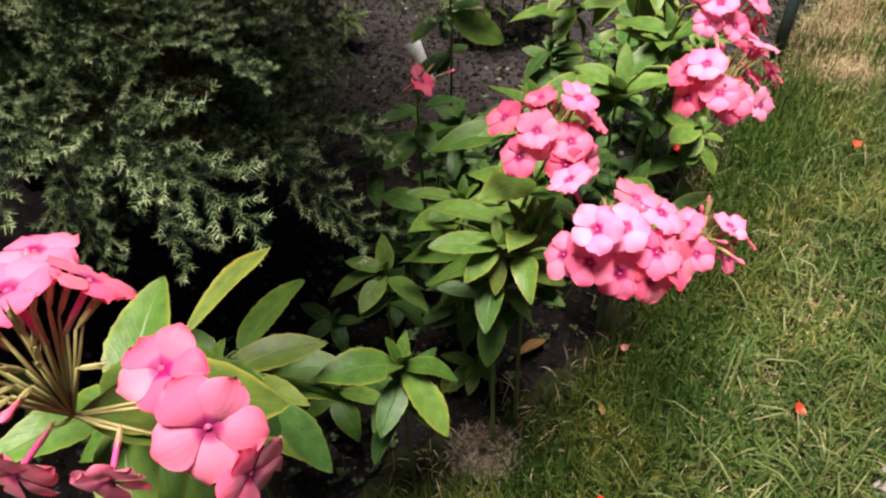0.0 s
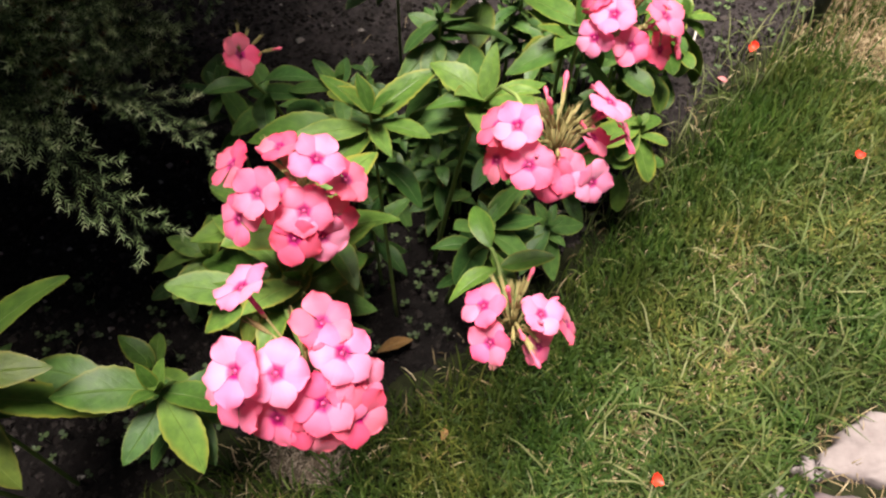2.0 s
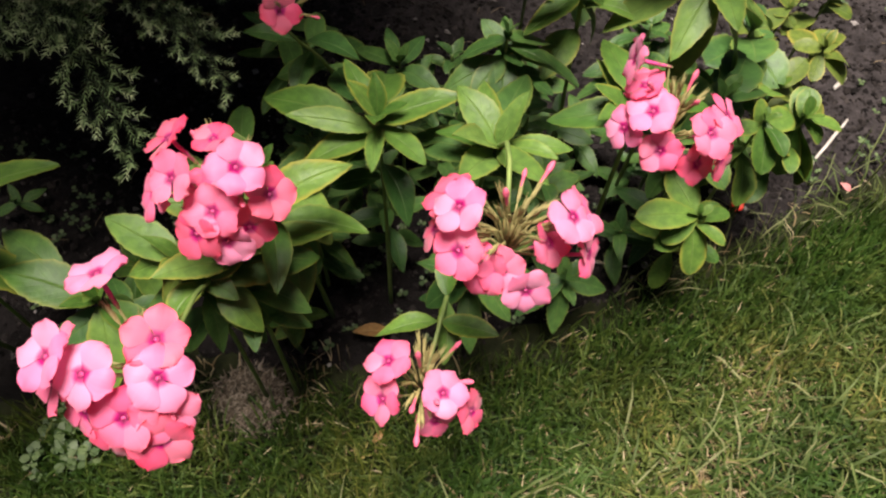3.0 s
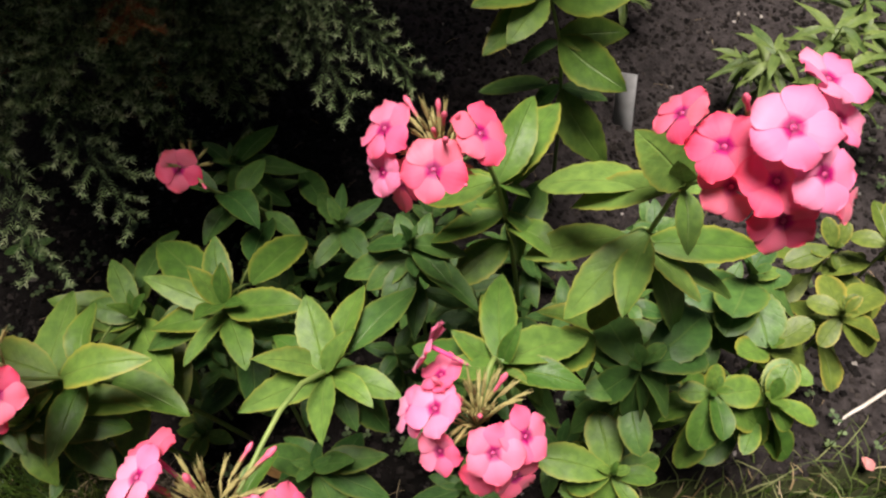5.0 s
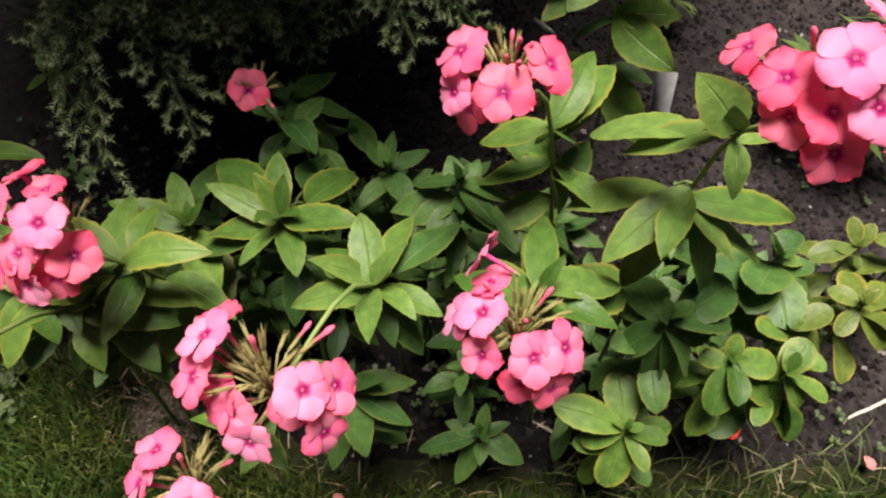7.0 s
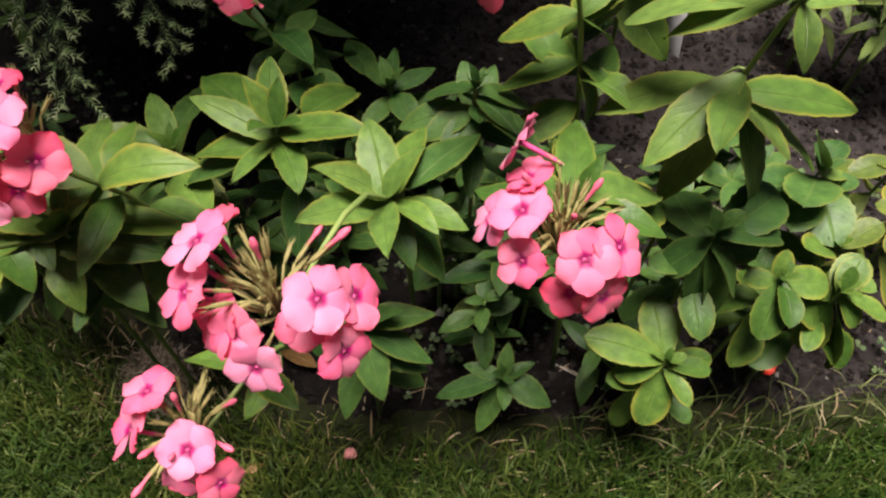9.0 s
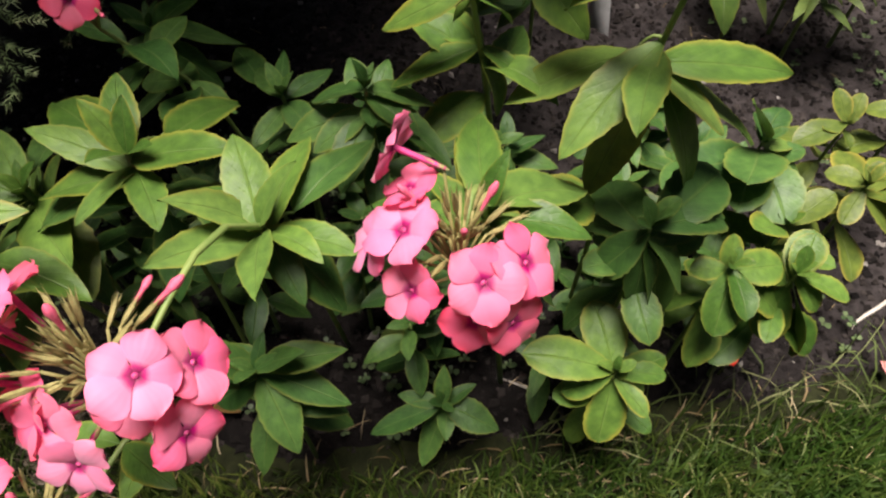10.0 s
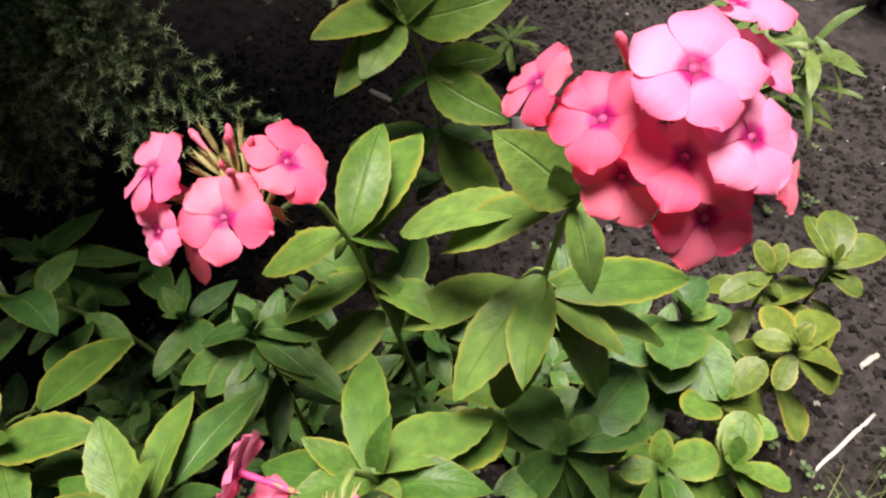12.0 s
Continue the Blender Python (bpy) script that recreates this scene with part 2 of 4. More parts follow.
WEED = island_material("weed_leaves", [(0.0, (0.03, 0.06, 0.018)), (1.0, (0.10, 0.145, 0.055))], 0.5, 0.2)
STRAW_PALE = plain("bleached_stalk", (0.26, 0.23, 0.19), (0.48, 0.45, 0.40), 80, 0.7)
RED = plain("red_petal", (0.62, 0.025, 0.01), (0.8, 0.05, 0.02), 50, 0.45)
TAGGREY = plain("weathered_plastic", (0.20, 0.205, 0.20), (0.32, 0.325, 0.32), 40, 0.5)
POST = plain("dark_green_paint", (0.02, 0.035, 0.03), (0.045, 0.065, 0.055), 40, 0.5)
STONE = plain("path_stone", (0.10, 0.074, 0.076), (0.142, 0.107, 0.107), 9, 0.8, 0.25, 0.002)
PALE_STONE = plain("pale_rough_stone", (0.14, 0.115, 0.11), (0.27, 0.24, 0.225), 16, 0.9, 0.7, 0.004)


# ---- mesh helpers ----
def part(name, bm, mat, parent=None, label=""):
    me = bpy.data.meshes.new(name)
    bm.to_mesh(me)
    bm.free()
    for p in me.polygons:
        p.use_smooth = True
    me.materials.append(mat)
    ob = new(name, me)
    if parent:
        ob.parent = parent
    return tagged(ob, label)


def shared(name, me, parent, m, label=""):
    ob = new(name, me)
    ob.parent = parent
    ob.matrix_basis = m
    return tagged(ob, label)


def mesh_of(name, verts, faces, mat, uvs=None, smooth=True):
    me = bpy.data.meshes.new(name)
    me.from_pydata(verts, [], faces)
    me.materials.append(mat)
    if uvs is not None:
        layer = me.uv_layers.new(name="UVMap")
        idx = np.empty(len(me.loops), dtype=np.int32)
        me.loops.foreach_get("vertex_index", idx)
        layer.data.foreach_set("uv", np.asarray(uvs, dtype=np.float32)[idx].ravel())
    me.polygons.foreach_set("use_smooth", [smooth] * len(me.polygons))
    me.update()
    return me


def thing(name, at, label, category, group="", kind=""):
    e = new(name)
    e.location = at
    e.empty_display_size = 0.02
    return tagged(e, label, category, group, kind)


def tube(bm, pts, radii, sides=6):
    """A round limb through pts, closed at both ends."""
    pts = [Vector(p) for p in pts]
    rings = []
    for i, p in enumerate(pts):
        d = (pts[min(i + 1, len(pts) - 1)] - pts[max(i - 1, 0)]).normalized()
        u = d.orthogonal().normalized() if i == 0 else (rings[-1][1] - d * rings[-1][1].dot(d)).normalized()
        w = d.cross(u)
        ring = [bm.verts.new(p + radii[i] * (math.cos(a) * u + math.sin(a) * w)) for a in (2 * math.pi * k / sides for k in range(sides))]
        rings.append((ring, u))
    for (a, _), (b, _) in zip(rings, rings[1:]):
        for k in range(sides):
            bm.faces.new((a[k], a[(k + 1) % sides], b[(k + 1) % sides], b[k]))
    bm.faces.new(rings[0][0][::-1])
    bm.faces.new(rings[-1][0])


def bezier(a, b, c, d, n):
    a, b, c, d = map(Vector, (a, b, c, d))
    return [a * (1 - t) ** 3 + b * 3 * t * (1 - t) ** 2 + c * 3 * t * t * (1 - t) + d * t ** 3 for t in (i / n for i in range(n + 1))]


def aim(at, d, up=(0, 0, 1), size=(1, 1, 1), roll=0.0):
    """Local y along d, local z towards up."""
    y = Vector(d).normalized()
    z = Vector(up) - y * Vector(up).dot(y)
    if z.length < 1e-3:
        z = y.orthogonal()
    z.normalize()
    x = y.cross(z)
    m = Matrix((x, y, z)).transposed().to_4x4()
    return Matrix.Translation(at) @ m @ Matrix.Rotation(roll, 4, "Y") @ Matrix.Diagonal((*size, 1))


def vec(az, el):
    a, e = radians(az), radians(el)
    return Vector((math.cos(a) * math.cos(e), math.sin(a) * math.cos(e), math.sin(e)))


# ---- leaves and petals: shared meshes, one unit long along y ----
def leaf_mesh(name, mat, width, droop, fold, wave, point=1.0, belly=0.42, seed=0):
    rng = random.Random(seed)
    rows, verts, uvs, faces = 17, [], [], []
    ph = rng.uniform(0, 6)
    for i in range(rows):
        t = i / (rows - 1)
        s = t ** (math.log(0.5) / math.log(belly))
        w = width * 0.5 * max(math.sin(math.pi * s), 0.0) ** (0.85 * point)
        if 0.1 < t < 0.97:
            w *= 1 + (0.028 if i % 2 else -0.022) + rng.uniform(-0.02, 0.02)
        w = max(w, 0.02 * (1 - t) + 0.002)
        for j, u in enumerate((-1, -0.5, 0, 0.5, 1)):
            edge = wave * math.sin(7 * t + ph + (2 if u > 0 else 0)) * abs(u)
            z = fold * abs(u) * w - droop * t * t + edge + 0.02 * math.sin(math.pi * t)
            verts.append((u * w + 0.03 * math.sin(3 * t + ph) * t, t * (1 - 0.25 * droop * droop * t), z))
            uvs.append((0.5 + 0.5 * u, t))
    for i in range(rows - 1):
        for j in range(4):
            a = i * 5 + j
            faces.append((a, a + 1, a + 6, a + 5))
    return mesh_of(name, verts, faces, mat, uvs)


def leaf_set(mat, width, count=5, point=0.9, belly=0.46, base=0):
    return [leaf_mesh("leaf", mat, width * (0.88 + 0.07 * k), 0.06 + 0.11 * ((k * 2) % 5), 0.16 + 0.09 * (k % 3), 0.018 + 0.009 * (k % 3), point, belly, base + k) for k in range(count)]


LEAVES = {
    "green": leaf_set(LEAF, 0.43, base=10),
    # leaves with shade put into their colour
    "shaded": leaf_set(LEAF_BLUE_SHADED, 0.43, base=20),
    "yellow": leaf_set(LEAF_YELLOW, 0.43, base=30),
    "round": leaf_set(LEAF, 0.50, point=0.62, belly=0.60, base=40),
    "roundblue": leaf_set(LEAF_BLUE_SHADED, 0.52, point=0.62, belly=0.61, base=50),
    "roundyellow": leaf_set(LEAF_YELLOW, 0.50, point=0.62, belly=0.61, base=60),
    # leaves with daylight put into their colour
    "light": leaf_set(LEAF_LIT, 0.43, base=90),
    "dry": leaf_set(LEAF_DRY, 0.40, base=70),
    "narrow": leaf_set(LEAF_NARROW, 0.2, base=80),
}


def petal_mesh(name, mat, cup, seed):
    rng = random.Random(seed)
    steps = (0.0, 0.16, 0.32, 0.48, 0.62, 0.74, 0.85, 0.93, 0.98, 1.0)
    rows, cols, verts, uvs, faces = len(steps), 5, [], [], []
    wob = rng.uniform(-1, 1)
    for t in steps:
        k = min(1.0, t / 0.62)
        w = 0.07 + 0.42 * k * k * (3 - 2 * k) if t < 0.62 else 0.49 * math.sqrt(max(0.015, 1 - ((t - 0.62) / 0.40) ** 2))
        for j in range(cols):
            u = -1 + 2 * j / (cols - 1)
            reach = t - 0.03 * t * (u * u) * 2.2 + (0.025 * t if abs(abs(u) - 0.5) < 0.01 else 0)
            z = 0.12 * t - cup * t * t + 0.09 * u * wob * t + 0.07 * (1 - u * u) * math.sin(math.pi * t) + 0.075 * math.sin(4 * u + seed) * t * t
            verts.append((u * w, reach, z))
            uvs.append((0.5 + 0.5 * u, t))
    for i in range(rows - 1):
        for j in range(cols - 1):
            a = i * cols + j
            faces.append((a, a + 1, a + cols + 1, a + cols))
    return mesh_of(name, verts, faces, mat, uvs)


PETALS = [petal_mesh("petal", PETAL, -0.02 + 0.06 * k, k) for k in range(5)] + [petal_mesh("petal", PETAL_CORAL, 0.02 + 0.08 * k, 9 + k) for k in range(4)] + [petal_mesh("petal", PETAL_PALE, -0.02 + 0.07 * k, 19 + k) for k in range(4)]


def floret_core_mesh():
    """The corolla tube with the small pale eye at its mouth; local z faces out, one unit is a petal's length."""
    bm = bmesh.new()
    tube(bm, [(0, 0, -1.35), (0, 0, -1.0), (0, 0, -0.5), (0, 0, -0.06), (0, 0, 0.03)], [0.055, 0.08, 0.08, 0.085, 0.075], 8)
    me = bpy.data.meshes.new("tube")
    bm.to_mesh(me)
    bm.free()
    for p in me.polygons:
        p.use_smooth = True
    me.materials.append(TUBE)
    return me


def eye_mesh():
    bm = bmesh.new()
    bmesh.ops.create_icosphere(bm, subdivisions=1, radius=0.028)
    bmesh.ops.scale(bm, vec=(1, 1, 0.6), verts=bm.verts)
    me = bpy.data.meshes.new("eye")
    bm.to_mesh(me)
    bm.free()
    me.materials.append(EYE)
    return me


def bud_mesh():
    bm = bmesh.new()
    tube(bm, [(0, 0, 0), (0, 0, 0.3), (0, 0, 0.62), (0, 0, 0.8), (0, 0, 0.95), (0, 0, 1.0)], [0.04, 0.045, 0.06, 0.10, 0.06, 0.01], 7)
    me = bpy.data.meshes.new("bud")
    bm.to_mesh(me)
    bm.free()
    for p in me.polygons:
        p.use_smooth = True
    me.materials.append(BUD)
    return me


def calyx_mesh():
    bm = bmesh.new()
    tube(bm, [(0, 0, 0), (0, 0, 0.3), (0, 0, 0.75), (0, 0, 1.0)], [0.03, 0.12, 0.13, 0.03], 6)
    for k in range(5):
        a = 2 * math.pi * k / 5
        c, s = math.cos(a), math.sin(a)
        v = [bm.verts.new(p) for p in ((0.12 * c - 0.06 * s, 0.12 * s + 0.06 * c, 0.7), (0.12 * c + 0.06 * s, 0.12 * s - 0.06 * c, 0.7), (0.2 * c, 0.2 * s, 1.25))]
        bm.faces.new(v)
    me = bpy.data.meshes.new("calyx")
    bm.to_mesh(me)
    bm.free()
    me.materials.append(CALYX)
    return me


TUBE_MESH, EYE_MESH, BUD_MESH, CALYX_MESH = floret_core_mesh(), eye_mesh(), bud_mesh(), calyx_mesh()


def floret(plant, at, face, size, rng, tone=0.5):
    """One five-petalled flower at a place relative to its plant, facing along face."""
    f = Vector(face).normalized()
    up = f.orthogonal()
    m = aim(at, up, f)
    core = shared("floret", TUBE_MESH, plant, m @ Matrix.Diagonal((size, size, size, 1)))
    spin = rng.uniform(0, 72)
    open_by = rng.uniform(-7, 9)
    for k in range(5):
        me = PETALS[rng.randrange(5, 9) if tone < 0.36 else rng.randrange(9, 13) if tone > 0.86 else rng.randrange(0, 5)]
        a = radians(spin + 72 * k + rng.uniform(-6, 6))
        pm = Matrix.Rotation(a, 4, "Z") @ Matrix.Translation((0, 0.05, 0.012 * (k % 2))) @ Matrix.Rotation(radians(open_by + rng.uniform(-6, 6)), 4, "X") @ Matrix.Rotation(radians(rng.uniform(4, 9)), 4, "Y")
        shared("petal", me, core, pm @ Matrix.Diagonal((rng.uniform(0.96, 1.1), rng.uniform(0.9, 1.03), 1, 1)))
    shared("eye", EYE_MESH, core, Matrix.Translation((0, 0, 0.035)))


def flower_head(plant, core, radius, florets, buds=6, seed=0, fill=80.0):
    """A rounded truss: core is where its branches meet, relative to the plant; florets are (azimuth, elevation, reach in mm, petal in mm), or (x, y, z in mm, azimuth and elevation faced, petal in mm, tone)."""
    rng = random.Random(seed)
    core = Vector(core)
    bm = bmesh.new()
    dirs = [vec(s[0], s[1]) if len(s) == 4 else Vector(s[:3]).normalized() for s in florets]
    mean = sum(dirs, Vector()).normalized()
    florets = list(florets)
    typical = sum(f[3] if len(f) == 4 else f[5] for f in florets) / len(florets)
    for k in range(90 if len(florets[0]) == 4 else 0):
        z = 1 - (k + 0.5) / 45
        d = Vector((math.cos(2.4 * k) * math.sqrt(1 - z * z), math.sin(2.4 * k) * math.sqrt(1 - z * z), z))
        if fill and d.dot(mean) > math.cos(radians(fill)) and all(d.dot(o) < math.cos(radians(40)) for o in dirs):
            dirs.append(d)
            florets.append((math.degrees(math.atan2(d.y, d.x)), math.degrees(math.asin(d.z)), radius * 930, typical * rng.uniform(0.85, 1.0)))
    foot = core - Vector((0, 0, radius * 0.5))
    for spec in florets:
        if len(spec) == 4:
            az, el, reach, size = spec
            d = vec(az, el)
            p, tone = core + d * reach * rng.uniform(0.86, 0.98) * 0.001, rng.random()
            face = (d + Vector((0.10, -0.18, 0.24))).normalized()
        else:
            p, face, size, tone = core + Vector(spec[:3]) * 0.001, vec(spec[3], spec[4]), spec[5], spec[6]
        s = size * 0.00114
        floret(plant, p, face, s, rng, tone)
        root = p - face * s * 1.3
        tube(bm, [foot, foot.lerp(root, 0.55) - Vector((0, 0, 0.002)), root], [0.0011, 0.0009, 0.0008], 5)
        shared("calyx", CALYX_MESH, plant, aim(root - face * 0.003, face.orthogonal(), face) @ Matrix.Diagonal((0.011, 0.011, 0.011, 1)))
    for k in range(3 * buds):
        d = vec(rng.uniform(0, 360), rng.uniform(5, 85))
        tip = core + d * radius * rng.uniform(0.2, 0.7) + Vector((0, 0, radius * 0.2))
        tube(bm, [foot, foot.lerp(tip, 0.6), tip], [0.0011, 0.0009, 0.0008], 4)
        L = rng.uniform(0.011, 0.015)
        shared("calyx", CALYX_MESH, plant, aim(tip, d.orthogonal(), d) @ Matrix.Diagonal((L * 0.9, L * 0.9, L * 1.15, 1)))
        if k % 5 == 1:
            L = rng.uniform(0.018, 0.026)
            shared("bud", BUD_MESH, plant, aim(tip + d * 0.006, d.orthogonal(), d) @ Matrix.Diagonal((L, L, L, 1)))
    part("truss_branch", bm, CALYX, plant)


# ---- plants ----
STEMS = {}


def shoot(base, tip, size, pairs=5, kind="green", az=0.0, gap=0.03, open_top=55.0, open_low=2.0, seed=0, bend=None, label="", top=True, stem_r=0.0024, start=0, taper=0.55, group="phlox stems in the bed"):
    """A leafy stem from base to tip, with crossed pairs of leaves down from the tip. Returns the plant's Empty."""
    rng = random.Random(seed * 17 + 3)
    base, tip = Vector(base), Vector(tip)
    plant = thing("phlox_plant", base, label or "leafy green phlox stem growing from the dark soil", "plant", group)
    top_rel = tip - base
    mid = Vector(bend) - base if bend else Vector((top_rel.x * 0.35, top_rel.y * 0.35, top_rel.z * 0.62))
    lean = (top_rel - Vector((0, 0, -0.02))) * 0.2
    line = bezier((0, 0, -0.02), mid * 0.35, mid - lean, mid, 5) + bezier(mid, mid + lean, mid.lerp(top_rel, 0.7), top_rel, 5)[1:]
    bm = bmesh.new()
    tube(bm, line, [stem_r * (1.15 - 0.55 * i / 10) for i in range(11)], 6)
    part("stem", bm, STEM, plant)
    STEMS[plant.name] = line
    lengths = [0.0]
    for a, b in zip(line, line[1:]):
        lengths.append(lengths[-1] + (b - a).length)

    def along(s):
        s = max(0.0, min(lengths[-1], s))
        for i in range(10):
            if lengths[i + 1] >= s:
                u = (s - lengths[i]) / max(1e-6, lengths[i + 1] - lengths[i])
                return line[i].lerp(line[i + 1], u), (line[i + 1] - line[i]).normalized()
        return line[-1], (line[-1] - line[-2]).normalized()

    s = lengths[-1] - start
    for k in range(pairs):
        p, d = along(s)
        if s < 0.015:
            break
        f = min(1.0, (k + (0.35 if top else 1.5)) / 2.6)
        el = open_top + (open_low - open_top) * min(1.0, k / max(1, pairs - 1) * 1.25)
        L = size * (0.42 + 0.58 * f) if top else size * (0.9 + 0.1 * f)
        if k > 3:
            L *= 0.92
        for side in range(2):
            a = az + 90 * k + 180 * side + rng.uniform(-17, 17)
            out = vec(a, el + rng.uniform(-10, 10))
            tilt = Vector((0, 0, 1)).rotation_difference(d)
            out = (Vector(out) * 0.45 + (tilt @ Vector(out)) * 0.55).normalized()
            ll = L * rng.uniform(0.86, 1.12)
            kk = kind
            if rng.random() < 0.04 and k > 2:
                kk = "yellow"
            me = LEAVES[kk][rng.randrange(5)]
            shared("leaf", me, plant, aim(p + out * 0.002, out, (0, 0, 1), (ll * rng.uniform(0.92, 1.1), ll, ll), rng.uniform(-0.35, 0.35)))
        s -= gap * (0.35 + 0.65 * f) * rng.uniform(0.85, 1.15)
    return plant


def extra_leaf(plant, at, az, el, length, kind="green", roll=0.0, variant=0, wide=1.0, root=None):
    """A single leaf that stands out, from near its foot in the world; the foot slides to the stem."""
    foot = Vector(at) - plant.location
    tip = foot + vec(az, el) * length
    if root:
        foot = Vector(root) - plant.location
    line = STEMS[plant.name]
    spots = [a.lerp(c, k / 8) for a, c in zip(line, line[1:]) for k in range(8)]
    near = min(spots, key=lambda p: (p - foot).length)
    if (near - foot).length < 0.045:
        foot = near
    d = tip - foot
    shared("leaf", LEAVES[kind][variant], plant, aim(foot, d, (0, 0, 1), (d.length * wide, d.length, d.length), roll))


# ---- ground ----
EDGE_X = (-3.0, -0.8, -0.21, -0.10, 0.08, 0.25, 0.42, 0.50, 0.68, 0.94, 1.6, 4.0)
EDGE_Y = (-1.2, 0.0, 0.375, 0.49, 0.585, 0.675, 0.86, 0.97, 1.19, 1.446, 2.0, 3.6)


def past_edge(x, y):
    """How far a place lies inside the bed, in metres; below zero on the lawn."""
    return (y - np.interp(x, EDGE_X, EDGE_Y)) * 0.68


def rise(x, y):
    """Height of the soil of the bed."""
    d = past_edge(x, y) + 0.025 * noise.noise((x * 9, y * 9, 0)) + 0.012 * noise.noise((x * 31, y * 31, 2))
    d = min(d, 1.25 - d + 0.2 * noise.noise((x * 1.3, y * 1.3, 8)))
    d = min(d, 1.75 - math.hypot(x - 0.1, y - 1.1) + 0.1 * noise.noise((x * 2, y * 2, 6)))
    s = min(1.0, max(0.0, (d + 0.055) / 0.09))
    z = -0.03 + 0.042 * s * s * (3 - 2 * s)
    if s > 0:
        z += s * (0.010 * noise.noise((x * 12, y * 12, 5)) + 0.006 * noise.noise((x * 40, y * 40, 7)) + 0.003 * noise.noise((x * 110, y * 110, 9)))
    return z


def build_ground():
    n, big = 90, 60.0
    xs = np.concatenate([[-big, -12, -4], np.linspace(-1.6, 2.4, n), [5, 14, big]])
    ys = np.concatenate([[-big, -12, -3], np.linspace(-0.8, 3.2, n), [6, 15, big]])
    verts, faces = [], []
    for y in ys:
        for x in xs:
            verts.append((x, y, 0.005 * noise.noise((x * 5, y * 5, 3)) - 0.004))
    k = len(xs)
    for j in range(len(ys) - 1):
        for i in range(k - 1):
            a = j * k + i
            faces.append((a, a + 1, a + k + 1, a + k))
    return tagged(new("ground", mesh_of("ground", verts, faces, TURF)), "earthy lawn ground under short green grass", "ground", kind="structure")


def build_bed():
    xs = np.concatenate([np.linspace(-2.2, -0.45, 36)[:-1], np.linspace(-0.45, 1.1, 220), np.linspace(1.1, 2.2, 24)[1:]])
    ys = np.concatenate([np.linspace(-0.9, 0.3, 24)[:-1], np.linspace(0.3, 1.9, 220), np.linspace(1.9, 4.2, 40)[1:]])
    verts = [(x, y, rise(x, y)) for y in ys for x in xs]
    k, faces = len(xs), []
    for j in range(len(ys) - 1):
        for i in range(k - 1):
            a = j * k + i
            faces.append((a, a + 1, a + k + 1, a + k))
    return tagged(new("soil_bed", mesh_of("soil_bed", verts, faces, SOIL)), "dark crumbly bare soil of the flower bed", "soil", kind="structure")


build_ground()
build_bed()


def scatter(rng, count, test, x0, x1, y0, y1):
    got = []
    while len(got) < count:
        x, y = rng.uniform(x0, x1), rng.uniform(y0, y1)
        if test(x, y):
            got.append((x, y))
    return got


BARE = ((0.065, 0.513, 0.05, 1.0), (0.98, 1.265, 0.10, 1.0), (1.05, 1.48, 0.15, 0.95), (0.60, 0.67, 0.05, 0.5), (0.62, 0.80, 0.05, 0.35), (0.45, 0.56, 0.05, 0.3))


def bare(x, y):
    return max(w * math.exp(-((x - a) ** 2 + (y - b) ** 2) / (r * r)) for a, b, r, w in BARE)


def on_path(x, y):
    return x < 1.05 and y > 0.14 and y < 0.50 and x > 0.55 + max(0.0, y - 0.33) * 0.6 or (0.655 < x < 1.0 and y < 0.62 and 0.50 <= y < 0.55 + (x - 0.655) * 0.6)


def blades(name, spots, mat, low, high, width, label, lean, rng, lie=0.0):
    """Curved tapering blades of grass, joined."""
    verts, faces = [], []
    for x, y in spots:
        L = rng.uniform(low, high)
        a = rng.uniform(0, 2 * math.pi)
        ln = rng.uniform(0.1, lean) if rng.random() > lie else rng.uniform(1.1, 1.5)
        dx, dy = math.cos(a), math.sin(a)
        sx, sy = -dy, dx
        w = width * rng.uniform(0.6, 1.3)
        b = len(verts)
        x0, z0, ang, px = 0.0, -0.006, ln * 0.35, 0.0
        for i, ww in enumerate((1.0, 0.95, 0.7)):
            verts.append((x + dx * px - sx * w * ww, y + dy * px - sy * w * ww, z0))
            verts.append((x + dx * px + sx * w * ww, y + dy * px + sy * w * ww, z0))
            px += math.sin(ang) * L / 3
            z0 = max(0.001, z0 + math.cos(ang) * L / 3)
            ang += ln * 0.6
        verts.append((x + dx * px, y + dy * px, z0))
        faces += [(b, b + 1, b + 3, b + 2), (b + 2, b + 3, b + 5, b + 4), (b + 4, b + 5, b + 6)]
    return tagged(new(name, mesh_of(name, verts, faces, mat)), label, "grass", kind="stuff")


rng = random.Random(5)
lawn_spots = scatter(rng, 60000, lambda x, y: past_edge(x, y) < rng.uniform(-0.22, -0.05) and rng.random() > bare(x, y) and not on_path(x, y), -0.45, 1.45, 0.1, 1.85)
blades("lawn_grass", lawn_spots, GRASS, 0.02, 0.062, 0.0013, "short uneven green lawn grass beside the bed", 1.5, rng, 0.22)
far_spots = scatter(rng, 34000, lambda x, y: not -0.03 < past_edge(x, y) < 1.3 and (x > 1.4 or y < 0.12 or x < -0.44 or past_edge(x, y) > 1) and rng.random() > math.hypot(x - 0.3, y - 0.9) / 3.6, -3.3, 3.9, -2.7, 4.5)
blades("lawn_grass", far_spots, GRASS, 0.02, 0.055, 0.0018, "short green lawn grass further out", 1.2, rng, 0.1)
# strip where the plants' shade on the lawn is put into the blade colour
strip_spots = scatter(rng, 13000, lambda x, y: rng.uniform(-0.075, -0.015) > past_edge(x, y) > rng.uniform(-0.24, -0.12) and rng.random() > 1.4 * bare(x, y), -0.3, 1.1, 0.3, 1.6)
